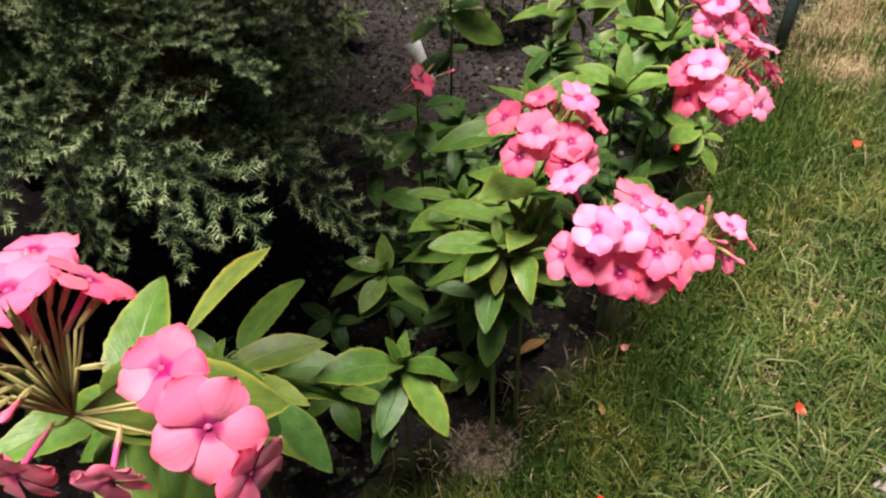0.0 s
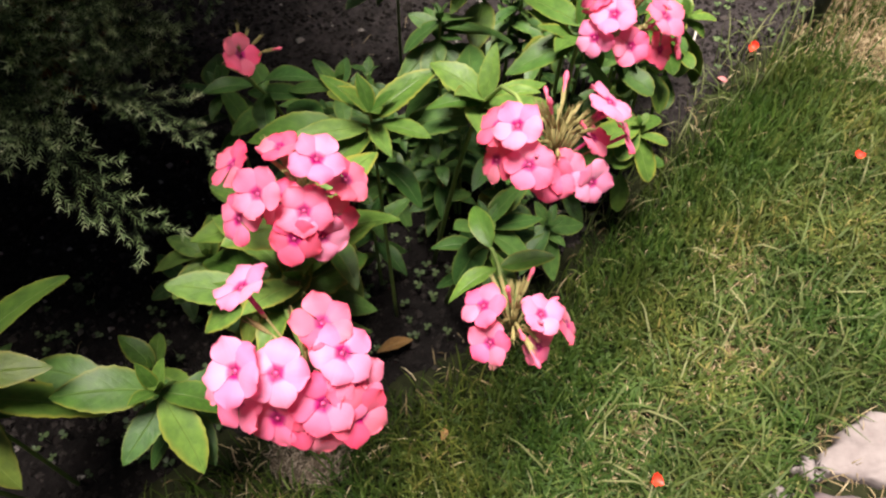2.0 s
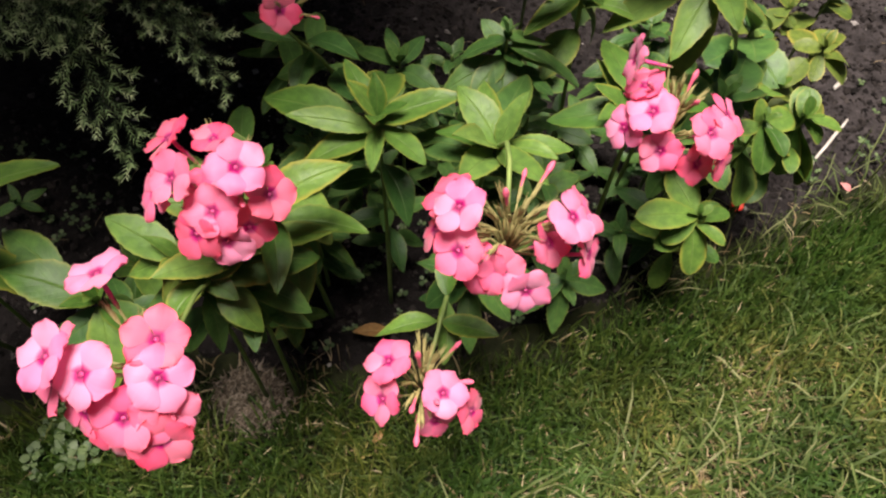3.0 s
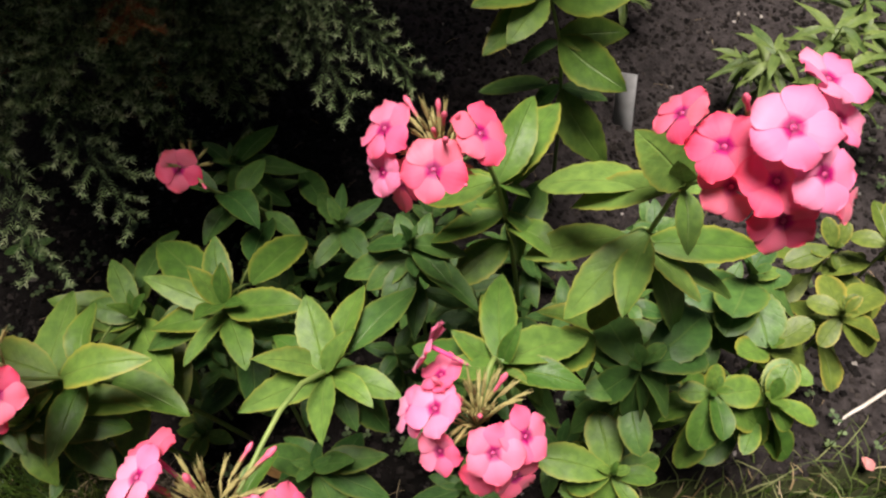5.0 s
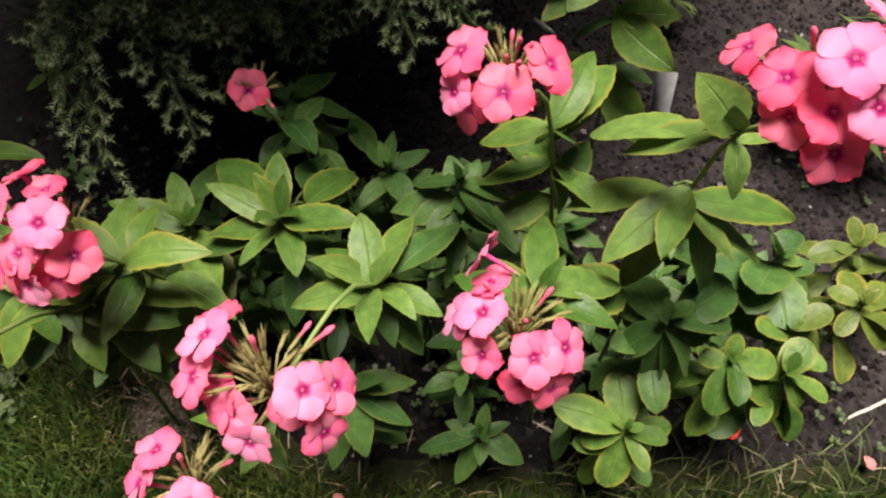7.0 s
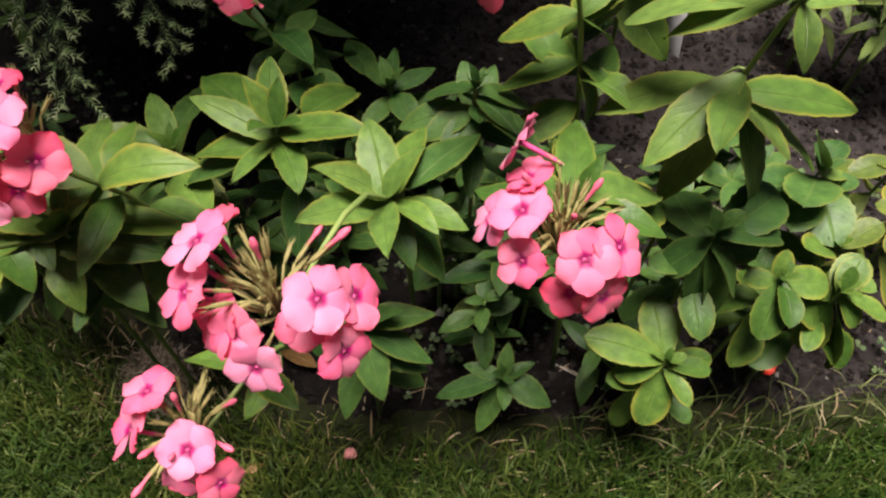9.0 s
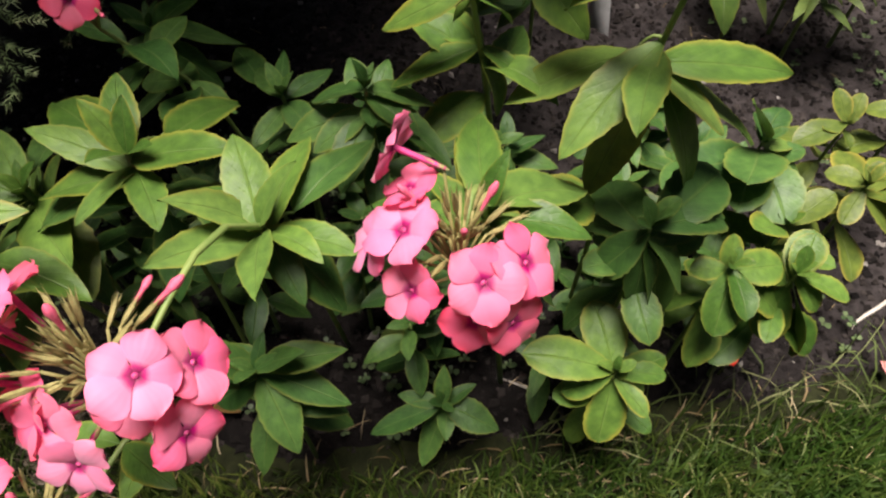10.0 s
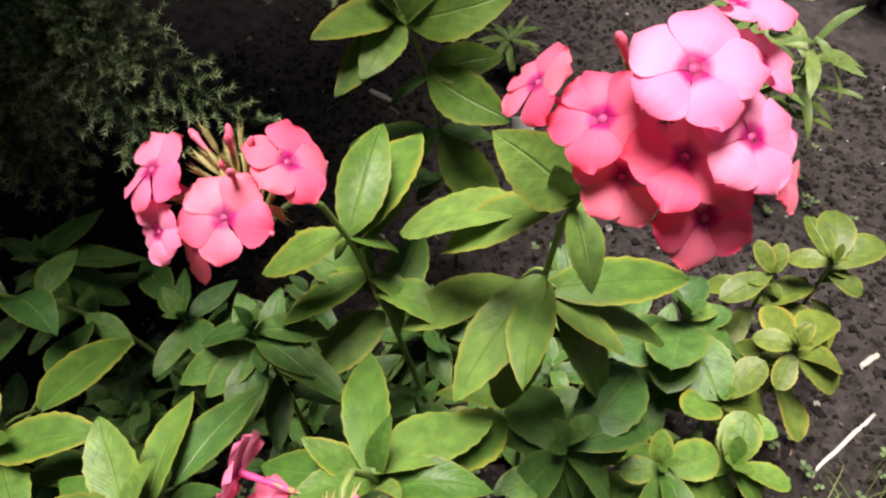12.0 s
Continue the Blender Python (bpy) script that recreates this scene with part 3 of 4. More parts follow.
blades("lawn_grass", strip_spots, GRASS_SHADED, 0.02, 0.058, 0.0011, "upright grass along the edge of the bed, shade in its colour", 0.7, rng, 0.03)
lying_spots = scatter(rng, 1900, lambda x, y: past_edge(x, y) < -0.16 - 0.1 * rng.random() and not on_path(x, y), 0.2, 1.4, 0.15, 1.6)
blades("lying_grass", lying_spots, GRASS_PALE, 0.05, 0.11, 0.0013, "long pale grass blades lying flat on the lawn", 1.5, rng, 0.75)
dry_spots = scatter(rng, 14000, lambda x, y: past_edge(x, y) < 0.0 and math.hypot(x - 0.067, y - 0.515) > 0.065 and rng.random() < (0.03 if past_edge(x, y) > -0.2 else 0.10) + 1.3 * bare(x, y), -0.3, 1.4, 0.2, 1.8)
blades("dry_grass", dry_spots, STRAW, 0.015, 0.05, 0.0009, "dry straw-coloured grass in worn patches of lawn", 1.5, rng, 0.7)
patch_spots = scatter(rng, 1500, lambda x, y: 0.011 < math.hypot((x - 0.067) * 1.0, (y - 0.515) * 1.15) < 0.05 * (0.75 + 0.35 * rng.random()), 0.0, 0.14, 0.44, 0.59)
blades("dead_turf", patch_spots, DEAD_TURF, 0.008, 0.020, 0.001, "grey-brown dead turf round a small hole in the lawn", 1.5, rng, 0.95)
long_spots = scatter(rng, 260, lambda x, y: -0.05 < past_edge(x, y) < 0.035 and x > 0.42, 0.4, 1.1, 0.8, 1.6)
blades("edge_grass", long_spots, GRASS_PALE, 0.05, 0.12, 0.0010, "long thin grass blades leaning over the bed's edge", 1.5, rng, 0.2)
litter_spots = scatter(rng, 420, lambda x, y: past_edge(x, y) > -0.01, -0.3, 1.1, 0.45, 1.9)
blades("straw_litter", litter_spots, STRAW, 0.012, 0.06, 0.0007, "thin dry stalks littering the dark soil", 1.5, rng, 0.95)


def lumps(name, spots, low, high, mat, label, rng):
    """Rough eight-cornered crumbs lying on the soil, joined."""
    verts, faces = [], []
    for x, y in spots:
        r = rng.uniform(low, high) * rng.uniform(0.4, 1.0)
        z = rise(x, y) + r * 0.25
        b = len(verts)
        for sx, sy, sz in ((1, 0, 0), (0, 1, 0), (-1, 0, 0), (0, -1, 0), (0, 0, 0.8), (0, 0, -0.8)):
            j = [rng.uniform(0.6, 1.25) for _ in range(3)]
            verts.append((x + r * (sx * j[0] + rng.uniform(-0.3, 0.3)), y + r * (sy * j[1] + rng.uniform(-0.3, 0.3)), z + r * (sz * j[2])))
        for i in range(4):
            faces.append((b + i, b + (i + 1) % 4, b + 4))
            faces.append((b + (i + 1) % 4, b + i, b + 5))
    return tagged(new(name, mesh_of(name, verts, faces, mat, smooth=False)), label, "soil", kind="stuff")


crumb_spots = scatter(rng, 26000, lambda x, y: past_edge(x, y) > -0.015, -0.5, 1.1, 0.4, 2.0)
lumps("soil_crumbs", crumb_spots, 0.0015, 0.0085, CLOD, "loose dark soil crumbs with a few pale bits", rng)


def weeds(name, spots, label, rng, size=0.006):
    """Tiny clover-like seedlings, three or four rounded leaflets each."""
    verts, faces = [], []
    for x, y in spots:
        h = rng.uniform(0.004, 0.03)
        z = max(0.0, rise(x, y)) + h
        for k in range(rng.choice((3, 3, 4))):
            a = rng.uniform(0, 0.7) + k * 2.1
            r = size * rng.uniform(0.5, 1.25)
            b = len(verts)
            dx, dy = math.cos(a), math.sin(a)
            verts.append((x, y, z - 0.001))
            for m, w in ((0.5, 0.5), (1.0, 0.62), (1.35, 0.3)):
                verts.append((x + r * (dx * m - dy * w), y + r * (dy * m + dx * w), z + r * 0.12 * m))
                verts.append((x + r * (dx * m + dy * w), y + r * (dy * m - dx * w), z + r * 0.12 * m))
            faces += [(b, b + 2, b + 1), (b + 1, b + 2, b + 4, b + 3), (b + 3, b + 4, b + 6, b + 5)]
        b = len(verts)
        verts += [(x - 0.0005, y, z - h - 0.004), (x + 0.0005, y, z - h - 0.004), (x, y, z)]
        faces.append((b, b + 1, b + 2))
    return tagged(new(name, mesh_of(name, verts, faces, WEED)), label, "weeds", kind="stuff")


weed_spots = scatter(rng, 270, lambda x, y: 0.0 < past_edge(x, y) < 0.30 and noise.noise((x * 7, y * 7, 1)) > -0.25, -0.5, 0.35, 0.45, 1.0)
weed_spots += scatter(rng, 160, lambda x, y: past_edge(x, y) > 0.0 and noise.noise((x * 8, y * 8, 4)) > 0.1, 0.2, 0.9, 0.8, 1.7)
weeds("clover_seedlings", weed_spots, "tiny green clover seedlings dotted over dark soil", rng, 0.005)
weeds("clover_tuft", scatter(rng, 40, lambda x, y: (x + 0.09) ** 2 + (y - 0.37) ** 2 < 0.0018, -0.2, 0.1, 0.3, 0.5), "small clover tuft at the lawn's edge", rng, 0.008)


# ---- juniper shrub ----
def spray_mesh(name, mat, seed, arch):
    """A feathery branchlet, one unit about 0.15 m, along y, clothed in short needles."""
    rng = random.Random(seed)
    verts, faces, uvs = [], [], []

    def needle(p, d, L, w, tipward):
        uvs.extend([(0.5, tipward)] * 6)
        s = d.orthogonal().normalized() * w
        b = len(verts)
        verts.extend([tuple(p - s), tuple(p + s), tuple(p + d * L)])
        faces.append((b, b + 1, b + 2))
        s2 = d.cross(s)
        verts.extend([tuple(p - s2), tuple(p + s2), tuple(p + d * L)])
        faces.append((b + 3, b + 4, b + 5))

    def twig(p, d, L, depth):
        steps = max(4, int(L / 0.003))
        d = d.normalized()
        q = p.copy()
        since, sg = 0.0, rng.choice((-1, 1))
        for i in range(steps):
            t = i / steps
            d = (d + Vector((0, 0, -arch * 0.016 if depth == 0 else 0.02))).normalized()
            nq = q + d * (L / steps)
            u = d.orthogonal().normalized()
            w = d.cross(u)
            for s in range(3):
                a = s * 2.09 + i * 1.6
                side = u * math.cos(a) + w * math.sin(a)
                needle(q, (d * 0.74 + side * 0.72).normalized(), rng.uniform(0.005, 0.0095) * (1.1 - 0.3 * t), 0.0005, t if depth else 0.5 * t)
            since += L / steps
            if depth < 2 and t > 0.03 and since > (0.0085 if depth == 0 else 0.011):
                since, sg = rng.uniform(-0.002, 0.002), -sg
                flat = d.cross(Vector((0, 0, 1))).normalized() * sg + Vector((0, 0, rng.uniform(-0.3, 0.35)))
                reach = (0.36 if depth == 0 else 0.33) * (1.15 - 0.65 * t) * rng.uniform(0.6, 1.25)
                twig(q, d * 0.95 + flat * 0.7, L * reach, depth + 1)
            q = nq

    twig(Vector((0, 0, 0)), Vector((0, 1, 0.1)), 0.15, 0)
    return mesh_of(name, verts, faces, mat, uvs, smooth=False)


def juniper():
    rng = random.Random(21)
    base = Vector((-0.66, 1.22, 0.0))
    bush = thing("juniper_shrub", base, "dense dark green juniper with feathery drooping branch tips", "shrub")
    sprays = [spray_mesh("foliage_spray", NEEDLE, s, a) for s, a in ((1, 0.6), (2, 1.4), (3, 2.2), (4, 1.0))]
    brown = [spray_mesh("foliage_spray", NEEDLE_BROWN, s, 1.6) for s in (7, 8)]
    bm = bmesh.new()
    tube(bm, [(0, 0, -0.03), (0.01, 0, 0.3), (-0.02, 0.03, 0.7), (0, 0.02, 1.15)], [0.035, 0.03, 0.022, 0.01], 9)
    part("trunk", bm, BARK, bush)

    def limb(tip, n, size, hang, low=0.35, dead=0.0, start=0.3):
        """A bough from the trunk to tip, clothed with sprays on its outer part."""
        n, size = int(n * 0.75), size * 1.1
        tip = Vector(tip) - base
        root = Vector((0, 0, max(0.12, tip.z * low)))
        out = (tip - root)
        pts = bezier(root, root + out * 0.35 + Vector((0, 0, 0.10)), root + out * 0.75 + Vector((0, 0, 0.09)), tip, 9)
        b = bmesh.new()
        tube(b, pts, [0.0045 * (1 - 0.82 * i / 9) for i in range(10)], 5)
        part("limb", b, BARK, bush)
        for k in range(n):
            u = start + (1 - start) * (k + rng.random()) / n
            i = min(8, int(u * 9))
            p = pts[i].lerp(pts[i + 1], u * 9 - i)
            d = (pts[i + 1] - pts[i]).normalized()
            side = d.cross(Vector((0, 0, 1))).normalized() * rng.uniform(-1.0, 1.0)
            way = (d * 0.75 + side + Vector((0, 0, rng.uniform(-hang, 0.45)))).normalized()
            s = size * rng.uniform(0.7, 1.25)
            pick = rng.choice(brown) if rng.random() < dead or u < 0.5 * rng.random() else rng.choice(sprays)
            shared("foliage_spray", pick, bush, aim(p, way, (0, 0, 1), (s, s, s), rng.uniform(-0.6, 0.6)))

    # boughs towards the flowers
    limb((-0.180, 0.520, 0.620), 15, 0.8, 0.25)
    limb((-0.220, 0.490, 0.580), 15, 0.85, 0.45)
    limb((-0.250, 0.520, 0.550), 16, 0.85, 0.5)
    limb((-0.300, 0.490, 0.590), 15, 0.85, 0.5)
    limb((-0.270, 0.550, 0.630), 14, 0.85, 0.3)
    limb((-0.210, 0.610, 0.630), 12, 0.85, 0.3)
    limb((-0.140, 0.660, 0.590), 13, 0.75, 0.2)
    limb((-0.200, 0.680, 0.520), 12, 0.75, 0.5, dead=0.85)
    limb((-0.060, 0.780, 0.540), 13, 0.75, 0.4, dead=0.1)
    limb((0.000, 0.920, 0.500), 13, 0.75, 0.6)
    limb((0.055, 1.000, 0.530), 13, 0.75, 0.6)
    limb((-0.050, 0.940, 0.480), 13, 0.8, 0.6)
    limb((0.050, 1.120, 0.540), 12, 0.75, 0.5)
    limb((-0.330, 0.560, 0.640), 12, 0.85, 0.4)
    # drooping boughs before the trunk
    for tip in ((-0.136, 0.698, 0.42), (-0.107, 0.824, 0.42), (-0.12, 0.76, 0.46), (-0.165, 0.67, 0.46), (-0.214, 0.884, 0.42), (-0.128, 0.949, 0.42), (-0.20, 0.78, 0.46), (-0.26, 0.72, 0.45), (-0.30, 0.82, 0.40), (-0.24, 0.98, 0.38)):
        limb(tip, 16, 0.95, 0.8, dead=0.06)
    # long light tips reaching out over the bed
    for tip in ((-0.17, 0.61, 0.61), (-0.20, 0.57, 0.62), (-0.15, 0.66, 0.60)):
        limb(tip, 10, 0.75, 0.2, start=0.74)
    # boughs added overhead, out of view, only to shade the ground beside the trunk
    for k in range(54):
        x, y = rng.uniform(-0.62, -0.15), rng.uniform(0.66, 1.04)
        limb((x, y, rng.uniform(0.86, 1.4)), 17, 1.9, 0.05, low=0.85, start=0.35)
    # three more unseen boughs, added to block light further out
    for k in range(3):
        limb((rng.uniform(-0.22, -0.12), rng.uniform(0.72, 0.88), rng.uniform(0.88, 1.05)), 15, 1.5, 0.05, low=0.85, start=0.5)
    # the rest of the crown
    for k in range(60):
        a = rng.uniform(0, 360)
        z = rng.uniform(0.5, 1.9)
        r = 0.68 * min(1.0, (2.1 - z) / 0.9) * rng.uniform(0.75, 1.05)
        tip = base + Vector((r * math.cos(radians(a)), r * math.sin(radians(a)), z))
        if tip.y < 0.68 and z < 0.6:
            continue
        limb(tip, 9, 2.0 if z > 0.75 else 1.0, 0.5, low=0.7, start=0.25)


juniper()


def dwarf_conifer():
    rng = random.Random(4)
    tree = thing("dwarf_conifer", (0.40, 2.17, 0.0), "low blue-grey dwarf conifer behind the flower bed", "shrub")
    mesh = spray_mesh("foliage_spray", NEEDLE_BLUE, 12, 0.5)
    bm = bmesh.new()
    tube(bm, [(0, 0, -0.02), (0, 0, 0.12)], [0.008, 0.004], 6)
    part("trunk", bm, BARK, tree)
    for k in range(26):
        d = vec(137.5 * k, rng.uniform(5, 75))
        s = rng.uniform(0.5, 0.8)
        shared("foliage_spray", mesh, tree, aim((0, 0, rng.uniform(0.02, 0.11)), d, (0, 0, 1), (s, s, s), rng.uniform(-1, 1)))


dwarf_conifer()


def place_leaf(plant, foot, tip, kind, rng, wide=1.0, face=(0, 0, 1)):
    """A leaf from foot to tip, both relative to the plant; its arch is made up for in the aim."""
    v = rng.choice((0, 1, 3, 3, 0))
    droop = 0.06 + 0.11 * ((v * 2) % 5)
    d = Vector(tip) - Vector(foot)
    L = d.length
    y = d.normalized()
    z = Vector(face) - y * y.dot(Vector(face))
    if z.length < 0.05:
        z = y.orthogonal()
    z.normalize()
    reach = 1 - 0.25 * droop * droop
    a = math.atan2(droop, reach)
    s = L / math.hypot(droop, reach)
    wide *= min(1.05, math.sqrt(0.068 / L))
    way = y * math.cos(a) + z * math.sin(a)
    shared("leaf", LEAVES[kind][v], plant, aim(foot, way, face, (s * wide, s, s), rng.uniform(-0.3, 0.3)))


def leaf_ring(plant, node, leaves, kind, seed=0):
    """Leaves (azimuth, elevation, length in mm, width factor, kind, way the blade faces) round one node of a stem."""
    rng = random.Random(seed + len(leaves) * 7)
    at = Vector(node) - plant.location
    line = STEMS[plant.name]
    spots = [a.lerp(c, k / 8) for a, c in zip(line, line[1:]) for k in range(8)] + [line[-1]]
    near = min(spots, key=lambda p: (p - at).length)
    for k, leaf in enumerate(leaves):
        tip = at + vec(leaf[0], leaf[1]) * leaf[2] * 0.001
        drop = min(0.004 * k, 0.03)
        foot = min(spots, key=lambda p: abs((near - p).length - drop) + (0.05 if p.z > near.z + 0.002 else 0))
        shade = leaf[4] if len(leaf) > 4 else kind
        most = 0.085 if shade == "shaded" else 0.108
        if (tip - foot).length > most * 1.1:
            stalk_end = tip.lerp(foot, most / (tip - foot).length)
            bm = bmesh.new()
            tube(bm, bezier(foot, foot.lerp(stalk_end, 0.3) + Vector((0, 0, 0.012)), foot.lerp(stalk_end, 0.7) + Vector((0, 0, 0.01)), stalk_end, 5), [0.0014, 0.0013, 0.0012, 0.0011, 0.001, 0.001], 5)
            part("side_branch", bm, STEM, plant)
            foot = stalk_end
        place_leaf(plant, foot, tip, shade, rng, leaf[3] if len(leaf) > 3 else 1.0, leaf[5] if len(leaf) > 5 else (0, 0, 1))


def rosette(base, node, leaves, seed, kind="green", low=2):
    """A stem whose top carries a ring of leaves that stand out singly, with a tuft of young ones in the middle."""
    top = Vector(node)
    # lower leaves take the copy of the green with shade in its colour
    plant = shoot(base, node, 0.058, low + 1 if low else 0, "shaded" if kind in ("green", "light") else kind, seed * 37 % 90, 0.03, 15.0, -15.0, seed, top=False, start=0.05)
    leaf_ring(plant, node, leaves, kind, seed)
    rng = random.Random(seed)
    tip = top - plant.location
    size = sum(leaf[2] for leaf in leaves) / len(leaves) * 0.001
    for k in range(4):
        out = vec(seed * 50 + 90 * k + rng.uniform(-20, 20), rng.uniform(35, 70))
        place_leaf(plant, tip, tip + out * size * rng.uniform(0.28, 0.45), kind, rng, 0.9)
    return plant


# ---- flowering phlox stems ----
def flowering(base, core, radius, florets, seed, size=0.07, pairs=4, gap=0.04, az=20.0, buds=6, bend=None, kind="green", label="", low=0.0, top_el=30.0, start=0.03, fill=80.0):
    core = Vector(core)
    foot = core - Vector((0, 0, radius * 0.5))
    plant = shoot(base, foot, size, pairs, kind, az, gap, top_el, low, seed, bend, label or "phlox stem with a rounded truss of coral-pink flowers", top=False, start=start, stem_r=0.0026, group="flowering phlox stems")
    flower_head(plant, core - plant.location, radius, florets, buds, seed, fill)
    return plant


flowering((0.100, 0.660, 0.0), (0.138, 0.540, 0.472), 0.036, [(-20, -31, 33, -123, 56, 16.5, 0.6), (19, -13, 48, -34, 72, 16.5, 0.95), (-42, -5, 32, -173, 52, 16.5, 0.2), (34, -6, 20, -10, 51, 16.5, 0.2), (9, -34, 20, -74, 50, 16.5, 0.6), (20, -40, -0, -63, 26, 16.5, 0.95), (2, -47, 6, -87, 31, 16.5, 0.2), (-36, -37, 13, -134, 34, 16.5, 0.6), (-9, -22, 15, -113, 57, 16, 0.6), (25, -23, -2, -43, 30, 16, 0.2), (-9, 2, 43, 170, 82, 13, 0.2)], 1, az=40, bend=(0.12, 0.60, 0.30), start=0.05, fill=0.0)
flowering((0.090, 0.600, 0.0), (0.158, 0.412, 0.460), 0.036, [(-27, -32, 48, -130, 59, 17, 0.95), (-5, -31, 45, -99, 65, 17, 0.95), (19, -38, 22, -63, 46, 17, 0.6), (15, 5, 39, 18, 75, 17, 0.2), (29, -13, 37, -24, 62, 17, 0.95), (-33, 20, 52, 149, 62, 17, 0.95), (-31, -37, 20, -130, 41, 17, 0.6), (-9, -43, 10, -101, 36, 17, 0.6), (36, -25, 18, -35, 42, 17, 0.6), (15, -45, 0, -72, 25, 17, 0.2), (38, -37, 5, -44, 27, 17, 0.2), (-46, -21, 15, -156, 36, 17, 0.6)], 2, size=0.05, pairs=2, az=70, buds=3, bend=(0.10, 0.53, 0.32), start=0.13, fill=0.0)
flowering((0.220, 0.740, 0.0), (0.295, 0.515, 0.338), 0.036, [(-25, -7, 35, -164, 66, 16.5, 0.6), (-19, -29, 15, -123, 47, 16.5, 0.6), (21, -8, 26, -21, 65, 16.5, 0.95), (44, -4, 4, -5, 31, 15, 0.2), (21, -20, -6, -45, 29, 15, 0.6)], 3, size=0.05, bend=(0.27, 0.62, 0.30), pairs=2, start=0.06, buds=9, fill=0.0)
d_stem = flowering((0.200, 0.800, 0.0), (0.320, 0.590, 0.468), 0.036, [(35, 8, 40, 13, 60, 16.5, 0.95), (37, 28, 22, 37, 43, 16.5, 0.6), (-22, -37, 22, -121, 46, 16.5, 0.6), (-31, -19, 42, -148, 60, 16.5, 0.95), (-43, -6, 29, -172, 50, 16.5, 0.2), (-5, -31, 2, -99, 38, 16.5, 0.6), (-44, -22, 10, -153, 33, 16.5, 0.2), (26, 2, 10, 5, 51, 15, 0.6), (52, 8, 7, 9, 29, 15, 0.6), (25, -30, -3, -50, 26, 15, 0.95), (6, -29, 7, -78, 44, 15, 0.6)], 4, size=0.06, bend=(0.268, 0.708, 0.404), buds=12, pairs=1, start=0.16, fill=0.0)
flowering((0.040, 0.860, 0.0), (0.036, 0.748, 0.410), 0.036, [(4, -12, 19, -16, 38, 18, 0.2)], 5, size=0.06, buds=2, fill=0.0, kind="shaded", pairs=3)
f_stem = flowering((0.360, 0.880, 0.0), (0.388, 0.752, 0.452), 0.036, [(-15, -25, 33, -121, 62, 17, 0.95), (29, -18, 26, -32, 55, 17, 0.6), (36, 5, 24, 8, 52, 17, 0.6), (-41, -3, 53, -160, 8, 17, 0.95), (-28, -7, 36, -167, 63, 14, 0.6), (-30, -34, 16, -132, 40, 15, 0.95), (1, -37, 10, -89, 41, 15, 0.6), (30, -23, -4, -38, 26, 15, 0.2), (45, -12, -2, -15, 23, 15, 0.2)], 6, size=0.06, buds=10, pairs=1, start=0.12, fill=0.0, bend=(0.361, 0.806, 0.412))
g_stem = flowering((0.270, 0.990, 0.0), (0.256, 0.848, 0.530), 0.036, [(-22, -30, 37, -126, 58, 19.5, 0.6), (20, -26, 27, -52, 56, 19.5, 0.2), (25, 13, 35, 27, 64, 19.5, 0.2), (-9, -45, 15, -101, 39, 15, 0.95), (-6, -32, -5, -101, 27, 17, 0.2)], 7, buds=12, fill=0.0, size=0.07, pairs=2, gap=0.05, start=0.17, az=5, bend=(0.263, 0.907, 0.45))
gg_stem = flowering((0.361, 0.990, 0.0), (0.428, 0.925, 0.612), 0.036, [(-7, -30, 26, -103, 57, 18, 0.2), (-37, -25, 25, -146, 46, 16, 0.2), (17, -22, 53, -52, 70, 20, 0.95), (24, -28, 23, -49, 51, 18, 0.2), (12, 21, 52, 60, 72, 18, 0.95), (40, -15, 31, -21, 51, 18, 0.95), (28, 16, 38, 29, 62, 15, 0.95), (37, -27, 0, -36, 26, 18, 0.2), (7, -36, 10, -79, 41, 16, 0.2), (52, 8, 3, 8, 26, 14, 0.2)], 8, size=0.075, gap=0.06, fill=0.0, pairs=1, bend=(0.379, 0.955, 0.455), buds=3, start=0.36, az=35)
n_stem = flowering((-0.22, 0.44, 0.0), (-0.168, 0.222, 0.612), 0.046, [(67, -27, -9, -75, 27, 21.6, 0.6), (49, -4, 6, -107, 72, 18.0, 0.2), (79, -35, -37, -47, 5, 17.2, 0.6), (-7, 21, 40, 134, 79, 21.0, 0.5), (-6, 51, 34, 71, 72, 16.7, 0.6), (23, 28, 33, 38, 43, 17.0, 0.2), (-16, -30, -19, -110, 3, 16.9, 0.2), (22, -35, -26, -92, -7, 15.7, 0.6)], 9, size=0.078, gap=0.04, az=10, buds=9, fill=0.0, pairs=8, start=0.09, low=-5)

# leaves that stand out on the flowering stems, some in the lit or shaded copy
leaf_ring(d_stem, (0.268, 0.708, 0.404), [(151, 17, 63), (79, 52, 52, 0.9, 'light'), (28, -4, 64), (-39, 25, 78, 0.75, 'light'), (-120, 40, 63, 0.8, 'light'), (122, -14, 97, 0.9), (102, -16, 121, 1.0, 'shaded'), (-178, -28, 94, 1.1, 'shaded'), (-11, -48, 59, 1.0, 'shaded'), (24, -55, 90, 1.1, 'shaded'), (-92, 21, 74, 0.8, 'light')], "green")
leaf_ring(f_stem, (0.361, 0.806, 0.412), [(132, -8, 89, 1.0), (78, -30, 108, 0.9, 'light'), (75, -39, 146, 1.0), (92, 47, 38, 0.8), (-160, -28, 88, 1.1), (-129, -2, 48, 1.0), (44, -63, 92, 1.0), (-15, 41, 43, 0.5, 'light'), (47, -65, 146, 1.0, 'shaded'), (142, -10, 70, 0.8)], "green")
